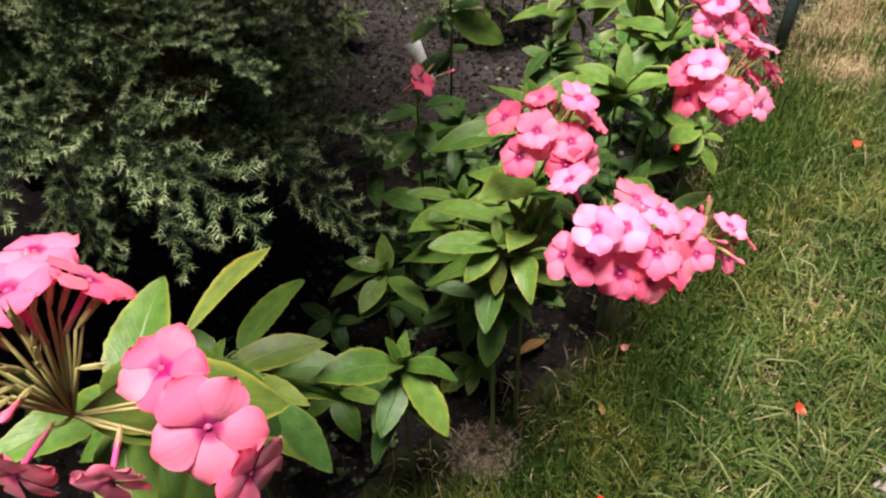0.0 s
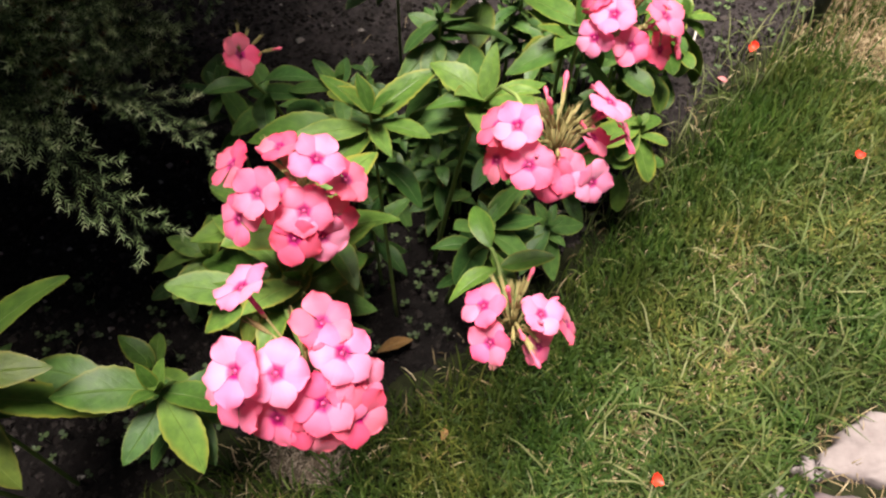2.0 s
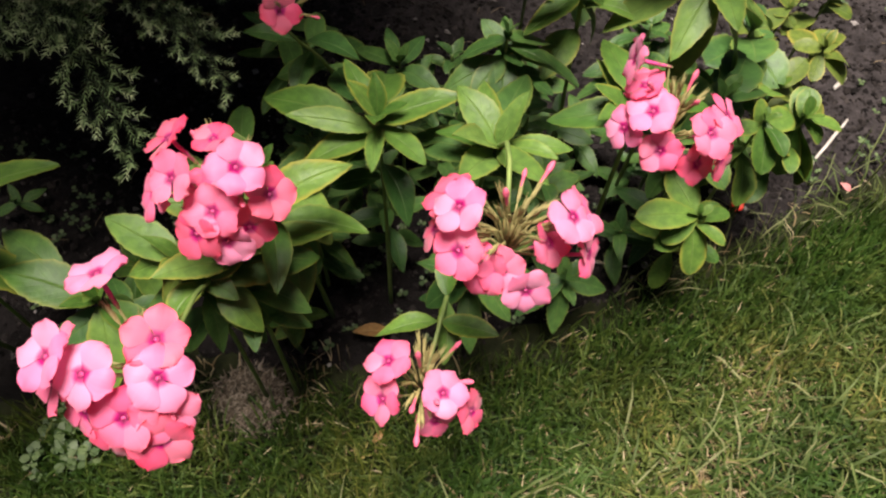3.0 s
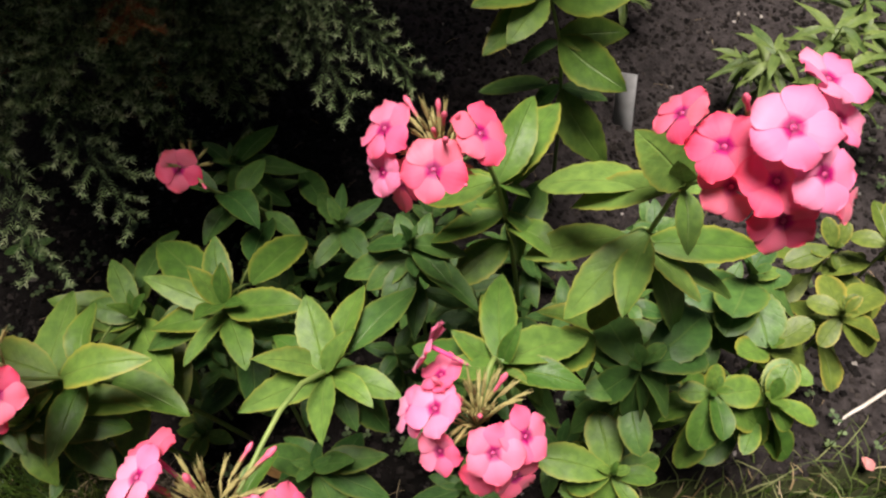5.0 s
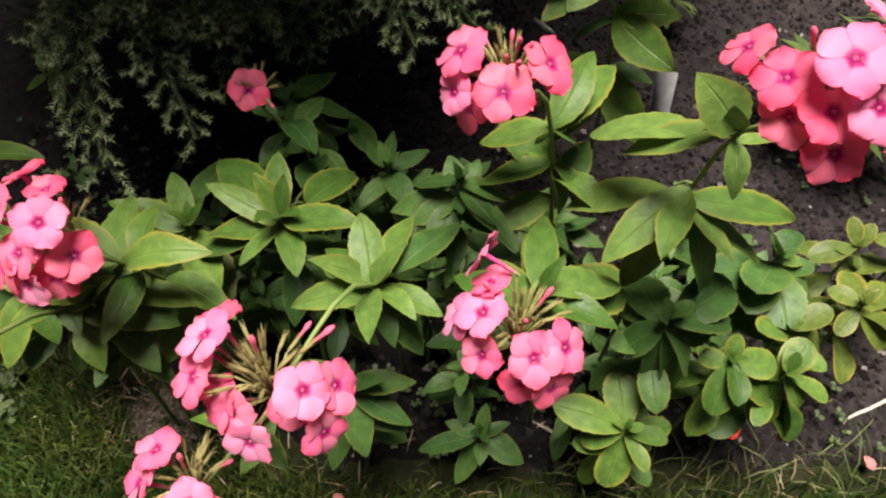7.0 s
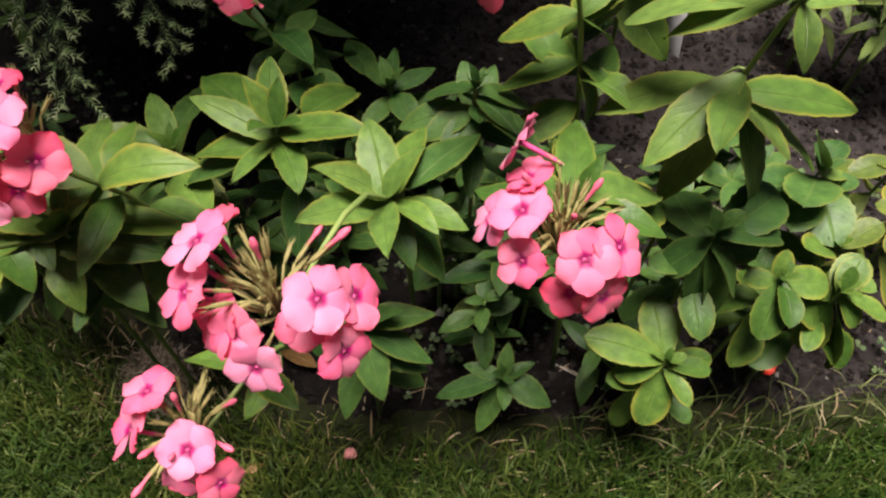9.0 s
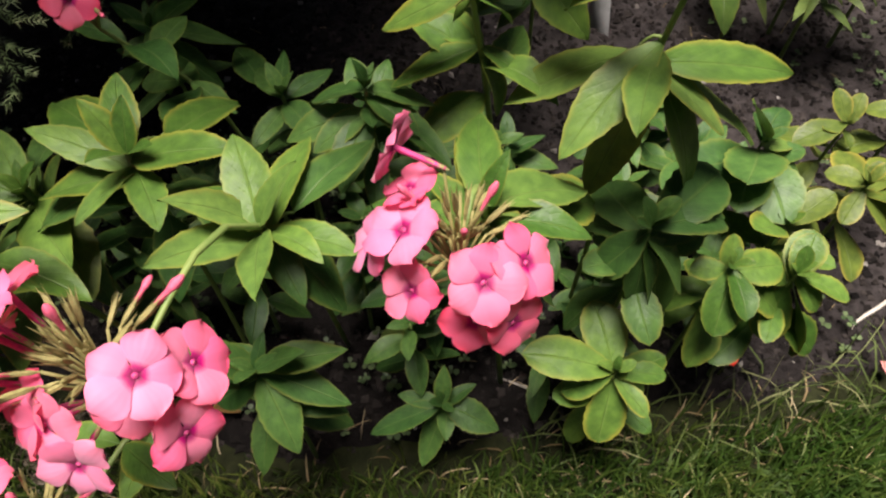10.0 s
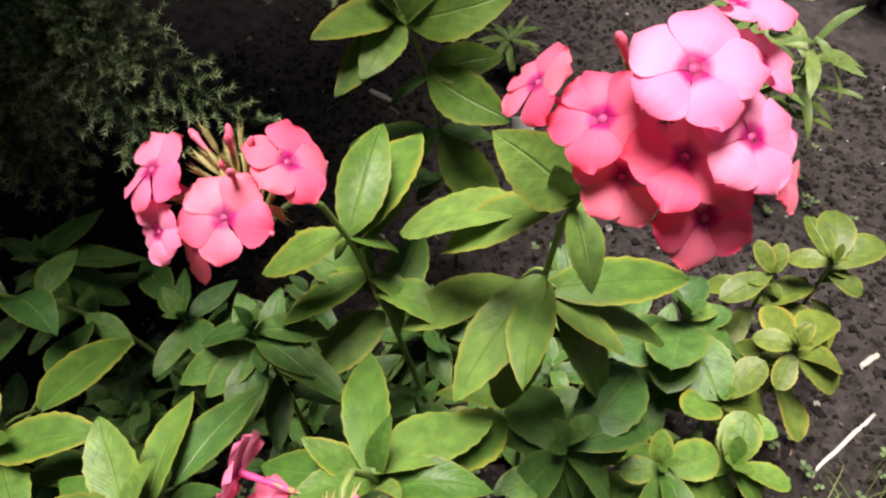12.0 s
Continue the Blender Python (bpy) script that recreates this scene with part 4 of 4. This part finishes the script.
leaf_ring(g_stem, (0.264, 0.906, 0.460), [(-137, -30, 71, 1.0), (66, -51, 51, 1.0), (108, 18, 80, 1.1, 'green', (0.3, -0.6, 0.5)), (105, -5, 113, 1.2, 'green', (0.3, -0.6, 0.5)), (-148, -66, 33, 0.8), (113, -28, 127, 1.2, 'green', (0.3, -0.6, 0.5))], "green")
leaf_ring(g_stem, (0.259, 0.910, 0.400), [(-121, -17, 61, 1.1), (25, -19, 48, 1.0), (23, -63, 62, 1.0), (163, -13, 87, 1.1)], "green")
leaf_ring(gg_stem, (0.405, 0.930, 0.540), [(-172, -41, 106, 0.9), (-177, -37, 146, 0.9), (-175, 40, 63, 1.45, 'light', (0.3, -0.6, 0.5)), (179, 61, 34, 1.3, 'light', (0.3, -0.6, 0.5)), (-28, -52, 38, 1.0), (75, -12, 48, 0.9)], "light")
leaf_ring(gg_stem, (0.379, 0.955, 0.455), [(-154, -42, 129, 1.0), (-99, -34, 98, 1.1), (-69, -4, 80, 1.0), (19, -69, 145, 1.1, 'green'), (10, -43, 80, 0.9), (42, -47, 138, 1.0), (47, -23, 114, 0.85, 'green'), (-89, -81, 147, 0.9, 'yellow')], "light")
# arching leaves round the tall foreground stem
for at, az, el, length, kind, v, wide in (((-0.13, 0.282, 0.568), 62, -7, 0.088, "yellow", 0, 0.42), ((-0.164, 0.255, 0.589), -2, -25, 0.098, "yellow", 3, 1.0), ((-0.164, 0.208, 0.564), 30, -16, 0.07, "green", 3, 1.1), ((-0.135, 0.282, 0.54), -16, -48, 0.075, "shaded", 3, 1.0), ((-0.10, 0.286, 0.49), -38, -52, 0.065, "shaded", 0, 0.9), ((-0.193, 0.276, 0.552), 45, -15, 0.06, "green", 4, 1.1)):
    extra_leaf(n_stem, at, az, el, length, kind, 0.1, v, wide)


# ---- leafy stems without flowers, each top a ring of leaves ----
rosette((0.159, 0.707, 0.0), (0.164, 0.687, 0.405), [(146, 16, 60), (115, -33, 153), (37, 9, 74), (-19, -8, 61), (-66, 0, 59, 0.55, 'light'), (-157, -4, 80, 0.8, 'light'), (178, -20, 133), (137, -33, 189, 0.9, 'shaded'), (-137, -31, 87), (-132, -41, 114, 1.0, 'shaded')], 11, "green", 2)
rosette((0.064, 0.654, 0.0), (0.069, 0.634, 0.330), [(166, 9, 64, 0.8, 'light'), (-147, 0, 50, 1.1), (-129, -22, 53), (-13, 0, 85, 1.1), (-51, -32, 113, 1.0, 'shaded'), (-76, -38, 113, 1.1, 'shaded'), (-9, -32, 94, 1.2, 'yellow'), (-52, 25, 71, 0.35, 'light'), (-143, 7, 82)], 12, "green", 2)
rosette((0.214, 0.864, 0.0), (0.219, 0.844, 0.385), [(-151, -30, 50, 1.1), (53, -26, 58, 1.1), (6, -16, 55), (8, -24, 85), (158, -7, 39, 1.1), (-34, -19, 31, 1.1), (-105, -44, 65), (-67, -43, 80, 1.1, 'shaded'), (110, -17, 50), (-130, -40, 85, 1.0, 'shaded')], 13, "shaded", 2)
rosette((0.094, 0.870, 0.0), (0.099, 0.850, 0.290), [(138, 8, 49, 0.8), (165, -23, 77, 0.85), (90, -10, 60, 0.8), (-8, -10, 56), (-74, -21, 55), (165, -21, 140, 1.1, 'shaded')], 14, "shaded", 2)
rosette((0.268, 0.686, 0.0), (0.273, 0.666, 0.270), [(53, 8, 70), (38, 42, 60, 0.9), (31, -23, 77), (-12, -42, 75), (-138, 35, 53), (-131, -59, 82, 1.0, 'shaded')], 15, "shaded", 2)
rosette((0.424, 0.942, 0.0), (0.429, 0.922, 0.332), [(61, -18, 74, 1.15), (-122, -56, 58, 1.2), (81, -9, 93, 1.2), (153, -26, 75, 1.1), (19, -56, 71, 1.1), (20, -75, 137, 1.0), (170, -46, 87, 1.1, 'shaded'), (-30, -81, 93, 1.1, 'shaded'), (83, -30, 105, 1.1, 'shaded')], 16, "roundblue", 2)
rosette((0.524, 1.040, 0.0), (0.529, 1.020, 0.258), [(18, -12, 47, 1.0), (-10, -42, 39, 1.1), (104, 20, 38, 1.2), (24, -71, 130, 1.0), (104, 2, 49, 1.2), (-159, 2, 47, 1.2), (-64, -80, 89, 1.1)], 17, "round", 2)
rosette((0.481, 1.002, 0.0), (0.486, 0.982, 0.270), [(-63, -36, 60, 1.0), (-41, -13, 46, 1.1), (-137, -17, 34, 1.2), (54, -21, 57, 1.1), (30, -46, 83, 1.1), (123, 23, 26, 1.2)], 18, "round", 2)
rosette((0.433, 1.144, 0.0), (0.438, 1.124, 0.262), [(-121, 59, 69, 0.8, 'round'), (101, 9, 43, 1.2), (73, -36, 79, 0.7, 'light'), (-79, 13, 72, 1.3), (37, -44, 93, 1.1), (-36, -24, 79, 1.2), (-115, -9, 77, 1.2), (-73, -18, 73, 1.1)], 19, "roundblue", 2)
rosette((0.491, 1.111, 0.0), (0.496, 1.091, 0.220), [(67, 20, 54, 1.2, 'roundyellow'), (-110, 30, 58, 1.3, 'round'), (50, -39, 79, 1.1, 'roundyellow'), (146, 0, 41, 1.2)], 20, "round", 1)
rosette((0.527, 1.192, 0.0), (0.532, 1.172, 0.235), [(-161, -3, 39, 1.1), (102, 39, 24, 1.1), (-88, -36, 43, 1.2), (20, -46, 76, 1.1), (35, -34, 63, 1.1), (123, -26, 79, 1.0), (82, -22, 91, 1.0), (-164, -55, 43, 1.0)], 21, "roundyellow", 2)
rosette((0.477, 1.292, 0.0), (0.482, 1.272, 0.200), [(-121, -9, 64, 1.0), (153, 32, 38, 1.1), (99, 35, 34, 1.1), (-25, -47, 27, 1.0), (-122, 0, 30, 1.0)], 22, "roundyellow", 1)
rosette((0.521, 1.322, 0.0), (0.526, 1.302, 0.220), [(-162, -13, 43, 1.0), (138, 10, 58, 1.1), (108, 9, 66, 1.1), (59, 0, 66, 1.0), (33, -41, 30, 1.0), (5, -38, 49, 1.0)], 23, "roundyellow", 1)
rosette((0.458, 0.895, 0.0), (0.463, 0.875, 0.206), [(-142, 10, 81, 0.9), (-126, -31, 50, 1.1), (148, 13, 62, 1.1), (45, -19, 50, 1.0), (-6, -32, 49, 0.9), (-54, -59, 77, 1.1), (82, 18, 13, 1.2)], 24, "round", 2)
rosette((0.350, 0.802, 0.0), (0.355, 0.782, 0.120), [(-120, -23, 75, 0.9), (-152, -13, 44, 1.0), (132, 33, 36, 0.9), (73, 0, 38, 1.0), (27, -28, 64, 1.1), (-72, -59, 81, 1.0), (-36, -33, 36, 1.0)], 25, "shaded", 0)
rosette((-0.033, 0.672, 0.0), (-0.028, 0.652, 0.222), [(164, 7, 51, 0.9), (176, -29, 86, 1.0), (-129, -27, 61, 1.0), (83, 40, 45, 1.1), (-56, -5, 87, 0.8)], 26, "light", 1)
rosette((-0.114, 0.592, 0.0), (-0.109, 0.572, 0.100), [(-28, 4, 71, 1.1), (-74, -37, 69, 1.2), (139, 20, 58, 1.0), (104, -18, 64, 1.0), (-168, -40, 62, 1.0)], 27, "green", 0)
rosette((0.072, 0.637, 0.0), (0.077, 0.617, 0.056), [(-62, -8, 41, 1.1), (26, 6, 38, 1.1), (158, 4, 51, 1.1), (-117, -35, 45, 1.1), (-150, -28, 56, 1.0)], 28, "green", 0)
rosette((-0.118, 0.727, 0.0), (-0.113, 0.707, 0.080), [(-145, -13, 46, 1.1), (0, -12, 47, 1.0), (-66, -34, 53, 1.1), (139, 0, 60, 1.0), (5, 52, 25, 1.0)], 29, "shaded", 0)
rosette((0.115, 0.545, 0.0), (0.120, 0.525, 0.370), [(-123, 27, 66, 1.0, 'light'), (138, -9, 129, 0.9, 'light'), (176, -38, 82, 1.0), (160, -39, 144, 1.1), (156, -76, 134, 1.0), (151, -54, 185, 1.0), (144, -34, 197, 1.0), (132, -7, 84, 0.8, 'light'), (17, -86, 120, 1.0, 'shaded'), (126, -20, 259, 1.0, 'shaded')], 30, "green", 2)
rosette((0.081, 0.527, 0.0), (0.086, 0.507, 0.380), [(-178, 8, 69, 1.0, 'light'), (-149, -24, 50), (-109, -54, 49, 1.0, 'yellow'), (-3, -21, 56, 1.0), (36, -21, 113, 1.1), (47, -9, 128, 1.0), (2, -59, 117, 1.0, 'shaded')], 31, "green", 2)
rosette((-0.029, 0.829, 0.0), (-0.024, 0.809, 0.320), [(-28, -54, 62, 1.0), (69, -33, 92, 1.1), (112, -14, 83, 1.0), (-101, -31, 39, 0.9), (-166, 14, 42, 0.9), (49, -59, 93, 1.1)], 32, "shaded", 1)
rosette((-0.195, 0.462, 0.0), (-0.190, 0.442, 0.330), [(12, -3, 106, 1.1, 'yellow'), (57, -6, 144, 1.0), (-29, 0, 100, 0.9, 'yellow'), (-80, -64, 100, 1.2, 'yellow'), (-36, -41, 121, 1.3, 'yellow'), (15, -45, 156, 1.1), (121, 0, 78, 1.2, 'shaded'), (-120, -24, 75, 1.2, 'shaded')], 33, "green", 2)
rosette((-0.500, 0.662, 0.0), (-0.495, 0.642, 0.100), [(-104, -27, 44, 0.9), (-6, -46, 56, 0.9), (168, 11, 52, 0.9), (52, 0, 37, 0.9), (136, 26, 46, 0.9)], 34, "green", 0)
rosette((-0.344, 0.611, 0.0), (-0.339, 0.591, 0.050), [(-124, -17, 34, 0.9), (19, -16, 36, 0.9), (149, 19, 32, 0.9), (78, -14, 43, 0.9)], 36, "shaded", 0)
rosette((-0.027, 0.496, 0.0), (-0.022, 0.476, 0.260), [(-168, 13, 91, 1.2), (2, -35, 70, 1.2), (-54, -42, 90, 1.2), (67, -63, 67, 1.1, 'shaded'), (172, -4, 138, 1.2, 'shaded'), (-115, -32, 76, 1.1, 'shaded')], 35, "green", 2)
tall_stem = shoot((0.125, 1.21, 0.0), (0.098, 1.141, 0.462), 0.05, 2, "light", 40, 0.012, 60.0, 35.0, 23, bend=(0.132, 1.166, 0.32))
leaf_ring(tall_stem, (0.109, 1.146, 0.437), [(-100, 8, 96, 1.3), (-76, -15, 83, 1.3, 'green', (0.3, -0.6, 0.5)), (-91, -22, 101, 1.3, 'green', (0.3, -0.6, 0.5)), (31, 7, 105, 1.3, 'green', (0.3, -0.6, 0.5)), (50, 25, 54, 1.2), (-120, 46, 46, 1.1, 'light'), (77, 59, 39, 1.0, 'light'), (34, -25, 40, 1.1)], "green")
leaf_ring(tall_stem, (0.133, 1.156, 0.372), [(40, 10, 72, 1.3, 'green', (0.3, -0.6, 0.5)), (1, -14, 94, 1.3, 'green', (0.3, -0.6, 0.5)), (-142, -45, 59, 1.2, 'shaded')], "green")
leaf_ring(tall_stem, (0.131, 1.170, 0.300), [(-139, -17, 101, 1.3, 'shaded'), (21, -9, 62, 1.1, 'shaded'), (-120, -60, 58, 1.2, 'shaded'), (-7, -42, 120, 1.3, 'green', (0.3, -0.6, 0.5))], "green")
leaf_ring(tall_stem, (0.125, 1.189, 0.215), [(-123, -48, 60, 1.2, 'shaded'), (-132, -15, 97, 1.2, 'shaded'), (27, -18, 48, 1.1, 'shaded')], "green")

# low undergrowth between the stems, its shade put into the leaf colour
rng = random.Random(77)
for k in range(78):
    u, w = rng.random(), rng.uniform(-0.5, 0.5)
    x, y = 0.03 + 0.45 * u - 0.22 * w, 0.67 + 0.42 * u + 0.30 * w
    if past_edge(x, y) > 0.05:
        shoot((x, y, 0.0), (x + 0.004, y - 0.012, rng.uniform(0.08, 0.22)), rng.uniform(0.045, 0.062), 5, "shaded", rng.uniform(0, 90), 0.028, 45.0, 0.0, seed=120 + k)


# ---- narrow-leaved plants at the back of the bed ----
def narrow_plant(base, tip, size, seed):
    rng = random.Random(seed)
    base, tip = Vector(base), Vector(tip)
    plant = thing("lily_plant", base, "pale green lily stem with narrow pointed leaves", "plant", "lilies at the back of the bed")
    line = bezier((0, 0, -0.02), (0, 0, 0.1), (tip - base) * 0.8, tip - base, 8)
    bm = bmesh.new()
    tube(bm, line, [0.0035 - 0.0003 * i for i in range(9)], 6)
    part("stem", bm, STEM, plant)
    for k in range(22):
        u = 3.6 + 4.4 * k / 22
        i = min(7, int(u))
        p = line[i].lerp(line[i + 1], u - i)
        d = vec(137 * k + rng.uniform(-20, 20), rng.uniform(-15, 40))
        L = size * rng.uniform(0.8, 1.15)
        shared("leaf", LEAVES["narrow"][rng.randrange(5)], plant, aim(p, d, (0, 0, 1), (L, L, L), rng.uniform(-0.3, 0.3)))


for k, (x, y, z, s) in enumerate(((0.25, 1.53, 0.22, 0.065), (0.30, 1.58, 0.26, 0.07), (0.34, 1.54, 0.24, 0.07), (0.38, 1.62, 0.27, 0.075), (0.29, 1.68, 0.26, 0.075), (0.20, 1.58, 0.14, 0.055), (-0.06, 1.62, 0.09, 0.06))):
    narrow_plant((x, y, 0.0), (x + 0.01, y - 0.03, z), s, 90 + k)


# ---- small things on the ground ----
def stalk(ends, r, label):
    a, b = Vector(ends[0]), Vector(ends[1])
    bm = bmesh.new()
    pts = [a.lerp(b, i / 6) + Vector((0.0007 * math.sin(i * 2.1), 0.0005 * math.cos(i * 1.7), 0.0004 * math.sin(i))) for i in range(7)]
    tube(bm, pts, [r * (0.5 + 0.5 * math.sin(0.5 + 2.3 * i / 6)) for i in range(7)], 6)
    tube(bm, [pts[-1], pts[-1] + (b - a) * 0.10 + Vector((0.004, 0, 0.001))], [r * 0.3, r * 0.12], 5)
    ob = part("dry_stalk", bm, STRAW_PALE)
    return tagged(ob, label, "stalk", "bleached stalks")


def on_soil(x, y, lift=0.004):
    return (x, y, max(0.0, rise(x, y)) + lift)


stalk((on_soil(0.648, 1.315), on_soil(0.616, 1.205)), 0.0028, "bleached white dry stalk lying on dark soil")
stalk((on_soil(0.625, 1.391), on_soil(0.615, 1.367)), 0.0045, "short bleached stalk piece lying on dark soil")
stalk((on_soil(-0.213, 1.422), on_soil(-0.163, 1.426)), 0.005, "short bleached stalk piece lying on dark soil")
stalk((on_soil(0.424, 0.902), on_soil(0.356, 0.879)), 0.0015, "thin grey dry twig lying on dark soil")


def fallen_petal(x, y, z, r, mat, label, seed):
    """A curled petal or half-closed fallen flower lying on grass or soil."""
    rng = random.Random(seed)
    bm = bmesh.new()
    n = 9
    c = bm.verts.new((0, 0, 0))
    ring1 = [bm.verts.new((0.55 * r * math.cos(2 * math.pi * k / n), 0.5 * r * math.sin(2 * math.pi * k / n), 0.10 * r)) for k in range(n)]
    ring2 = [bm.verts.new((r * rng.uniform(0.8, 1.1) * math.cos(2 * math.pi * k / n), 0.8 * r * rng.uniform(0.8, 1.1) * math.sin(2 * math.pi * k / n), r * rng.uniform(0.25, 0.75))) for k in range(n)]
    for k in range(n):
        j = (k + 1) % n
        bm.faces.new((c, ring1[k], ring1[j]))
        bm.faces.new((ring1[k], ring2[k], ring2[j], ring1[j]))
    ob = part("fallen_petal", bm, mat)
    ob.location = (x, y, z)
    ob.rotation_euler = (rng.uniform(-0.6, 0.6), rng.uniform(-0.6, 0.6), rng.uniform(0, 6))
    return tagged(ob, label, "petal", "fallen petals")


RED_LABEL = "small bright red petal lying in the lawn grass"
for k, (x, y, z, r) in enumerate(((0.475, 0.49, 0.030, 0.0095), (0.84, 1.0, 0.030, 0.0085), (0.98, 1.10, 0.030, 0.007), (0.19, 0.41, 0.028, 0.0065))):
    fallen_petal(x, y, z, r, RED, RED_LABEL, k)
fallen_petal(0.530, 1.070, 0.018, 0.012, RED, "bright red petal lying on dark soil under leaves", 5)
fallen_petal(0.737, 1.262, 0.016, 0.011, RED, "red petal lying at the edge of the bed", 6)
fallen_petal(0.665, 1.170, 0.018, 0.012, FADED, "faded coral petal lying at the edge of the bed", 7)
fallen_petal(0.290, 0.626, 0.026, 0.009, FADED, "withered pink phlox flower lying on the lawn", 8)
fallen_petal(0.243, 0.991, 0.04, 0.011, BUD, "withered pink flower lying under the leaves", 9)


def fallen_leaf(at, az, length, kind, variant, label):
    ob = new("fallen_leaf", LEAVES[kind][variant])
    ob.matrix_world = aim(at, vec(az, 8), (0.1, 0.1, 1), (length, length, length), 0.3)
    return tagged(ob, label, "leaf", "fallen leaves")


fallen_leaf((0.228, 0.53, 0.02), 70, 0.022, "dry", 1, "small brown dry leaf lying on the lawn")
fallen_leaf((0.025, 0.60, 0.022), 55, 0.045, "yellow", 2, "pale yellow fallen leaf at the bed's edge")
fallen_leaf((0.185, 0.66, 0.03), 200, 0.05, "dry", 3, "brown withered leaf under the plants")


def plant_tag():
    bm = bmesh.new()
    bmesh.ops.create_cube(bm, size=1)
    bmesh.ops.scale(bm, vec=(0.034, 0.0022, 0.12), verts=bm.verts)
    bmesh.ops.bevel(bm, geom=[e for e in bm.edges], offset=0.0008, segments=1)
    for v in bm.verts:
        if v.co.z < -0.05:
            v.co.x *= 0.9
        v.co.y += 4.0 * v.co.z * v.co.z * 0.25
    ob = part("plant_label", bm, TAGGREY)
    ob.location = (0.098, 1.415, 0.045)
    ob.rotation_euler = (radians(-14), radians(-12), radians(18))
    return tagged(ob, "weathered grey plastic plant label stuck in soil", "label")


plant_tag()


def support_post():
    bm = bmesh.new()
    tube(bm, [(0, 0, -0.05), (0.02, 0.02, 0.12), (0.06, 0.05, 0.35), (0.10, 0.09, 0.6)], [0.013, 0.013, 0.0125, 0.012], 12)
    ob = part("support_post", bm, POST)
    ob.location = (0.86, 1.35, 0)
    return tagged(ob, "dark green metal post standing in the ground", "post")


support_post()


# ---- stone path at the lawn's side ----
def slab(outline, top, depth, name, label, seed, mat):
    rng = random.Random(seed)
    pts = []
    for (x0, y0), (x1, y1) in zip(outline, outline[1:] + outline[:1]):
        for k in range(6):
            t = k / 6
            pts.append((x0 + (x1 - x0) * t + rng.uniform(-0.006, 0.006), y0 + (y1 - y0) * t + rng.uniform(-0.006, 0.006)))
    cx, cy = sum(p[0] for p in pts) / len(pts), sum(p[1] for p in pts) / len(pts)
    bm = bmesh.new()
    rings = []
    for s, z in ((1.0, -depth), (1.0, top - 0.012), (0.975, top - 0.003), (0.93, top), (0.5, top + 0.002)):
        rings.append([bm.verts.new((cx + (x - cx) * s, cy + (y - cy) * s, z + rng.uniform(-0.0015, 0.0015))) for x, y in pts])
    c = bm.verts.new((cx, cy, top + 0.001))
    n = len(pts)
    for a, b in zip(rings, rings[1:]):
        for k in range(n):
            bm.faces.new((a[k], a[(k + 1) % n], b[(k + 1) % n], b[k]))
    for k in range(n):
        bm.faces.new((rings[-1][k], rings[-1][(k + 1) % n], c))
    ob = part(name, bm, mat)
    return tagged(ob, label, "stone", "stones of the path")


slab([(0.552, 0.33), (0.588, 0.405), (0.625, 0.46), (0.675, 0.492), (0.75, 0.485), (0.90, 0.47), (1.02, 0.30), (0.90, 0.14), (0.65, 0.16)], 0.016, 0.03, "paving_stone", "flat smooth purple-grey paving stone beside the lawn", 3, STONE)
slab([(0.662, 0.508), (0.705, 0.565), (0.80, 0.61), (0.98, 0.60), (1.0, 0.50), (0.86, 0.497), (0.76, 0.50)], 0.014, 0.03, "paving_stone", "flat pale rough-edged paving stone beside the lawn", 5, PALE_STONE)
for k, (x, y, r) in enumerate(((0.562, 0.398, 0.020), (0.592, 0.436, 0.017), (0.622, 0.487, 0.014), (0.662, 0.515, 0.018), (0.535, 0.378, 0.018), (0.55, 0.345, 0.022), (0.50, 0.355, 0.012), (0.605, 0.462, 0.010), (0.675, 0.375, 0.05))):
    o = [(x + r * math.cos(a), y + r * 0.8 * math.sin(a)) for a in (0.3 + k, 1.5 + k, 2.6 + k, 3.9 + k, 5.2 + k)]
    slab(o, 0.012 + 0.001 * k, 0.02, "edge_stone", "small pale rough stone edging the paving", 40 + k, PALE_STONE)
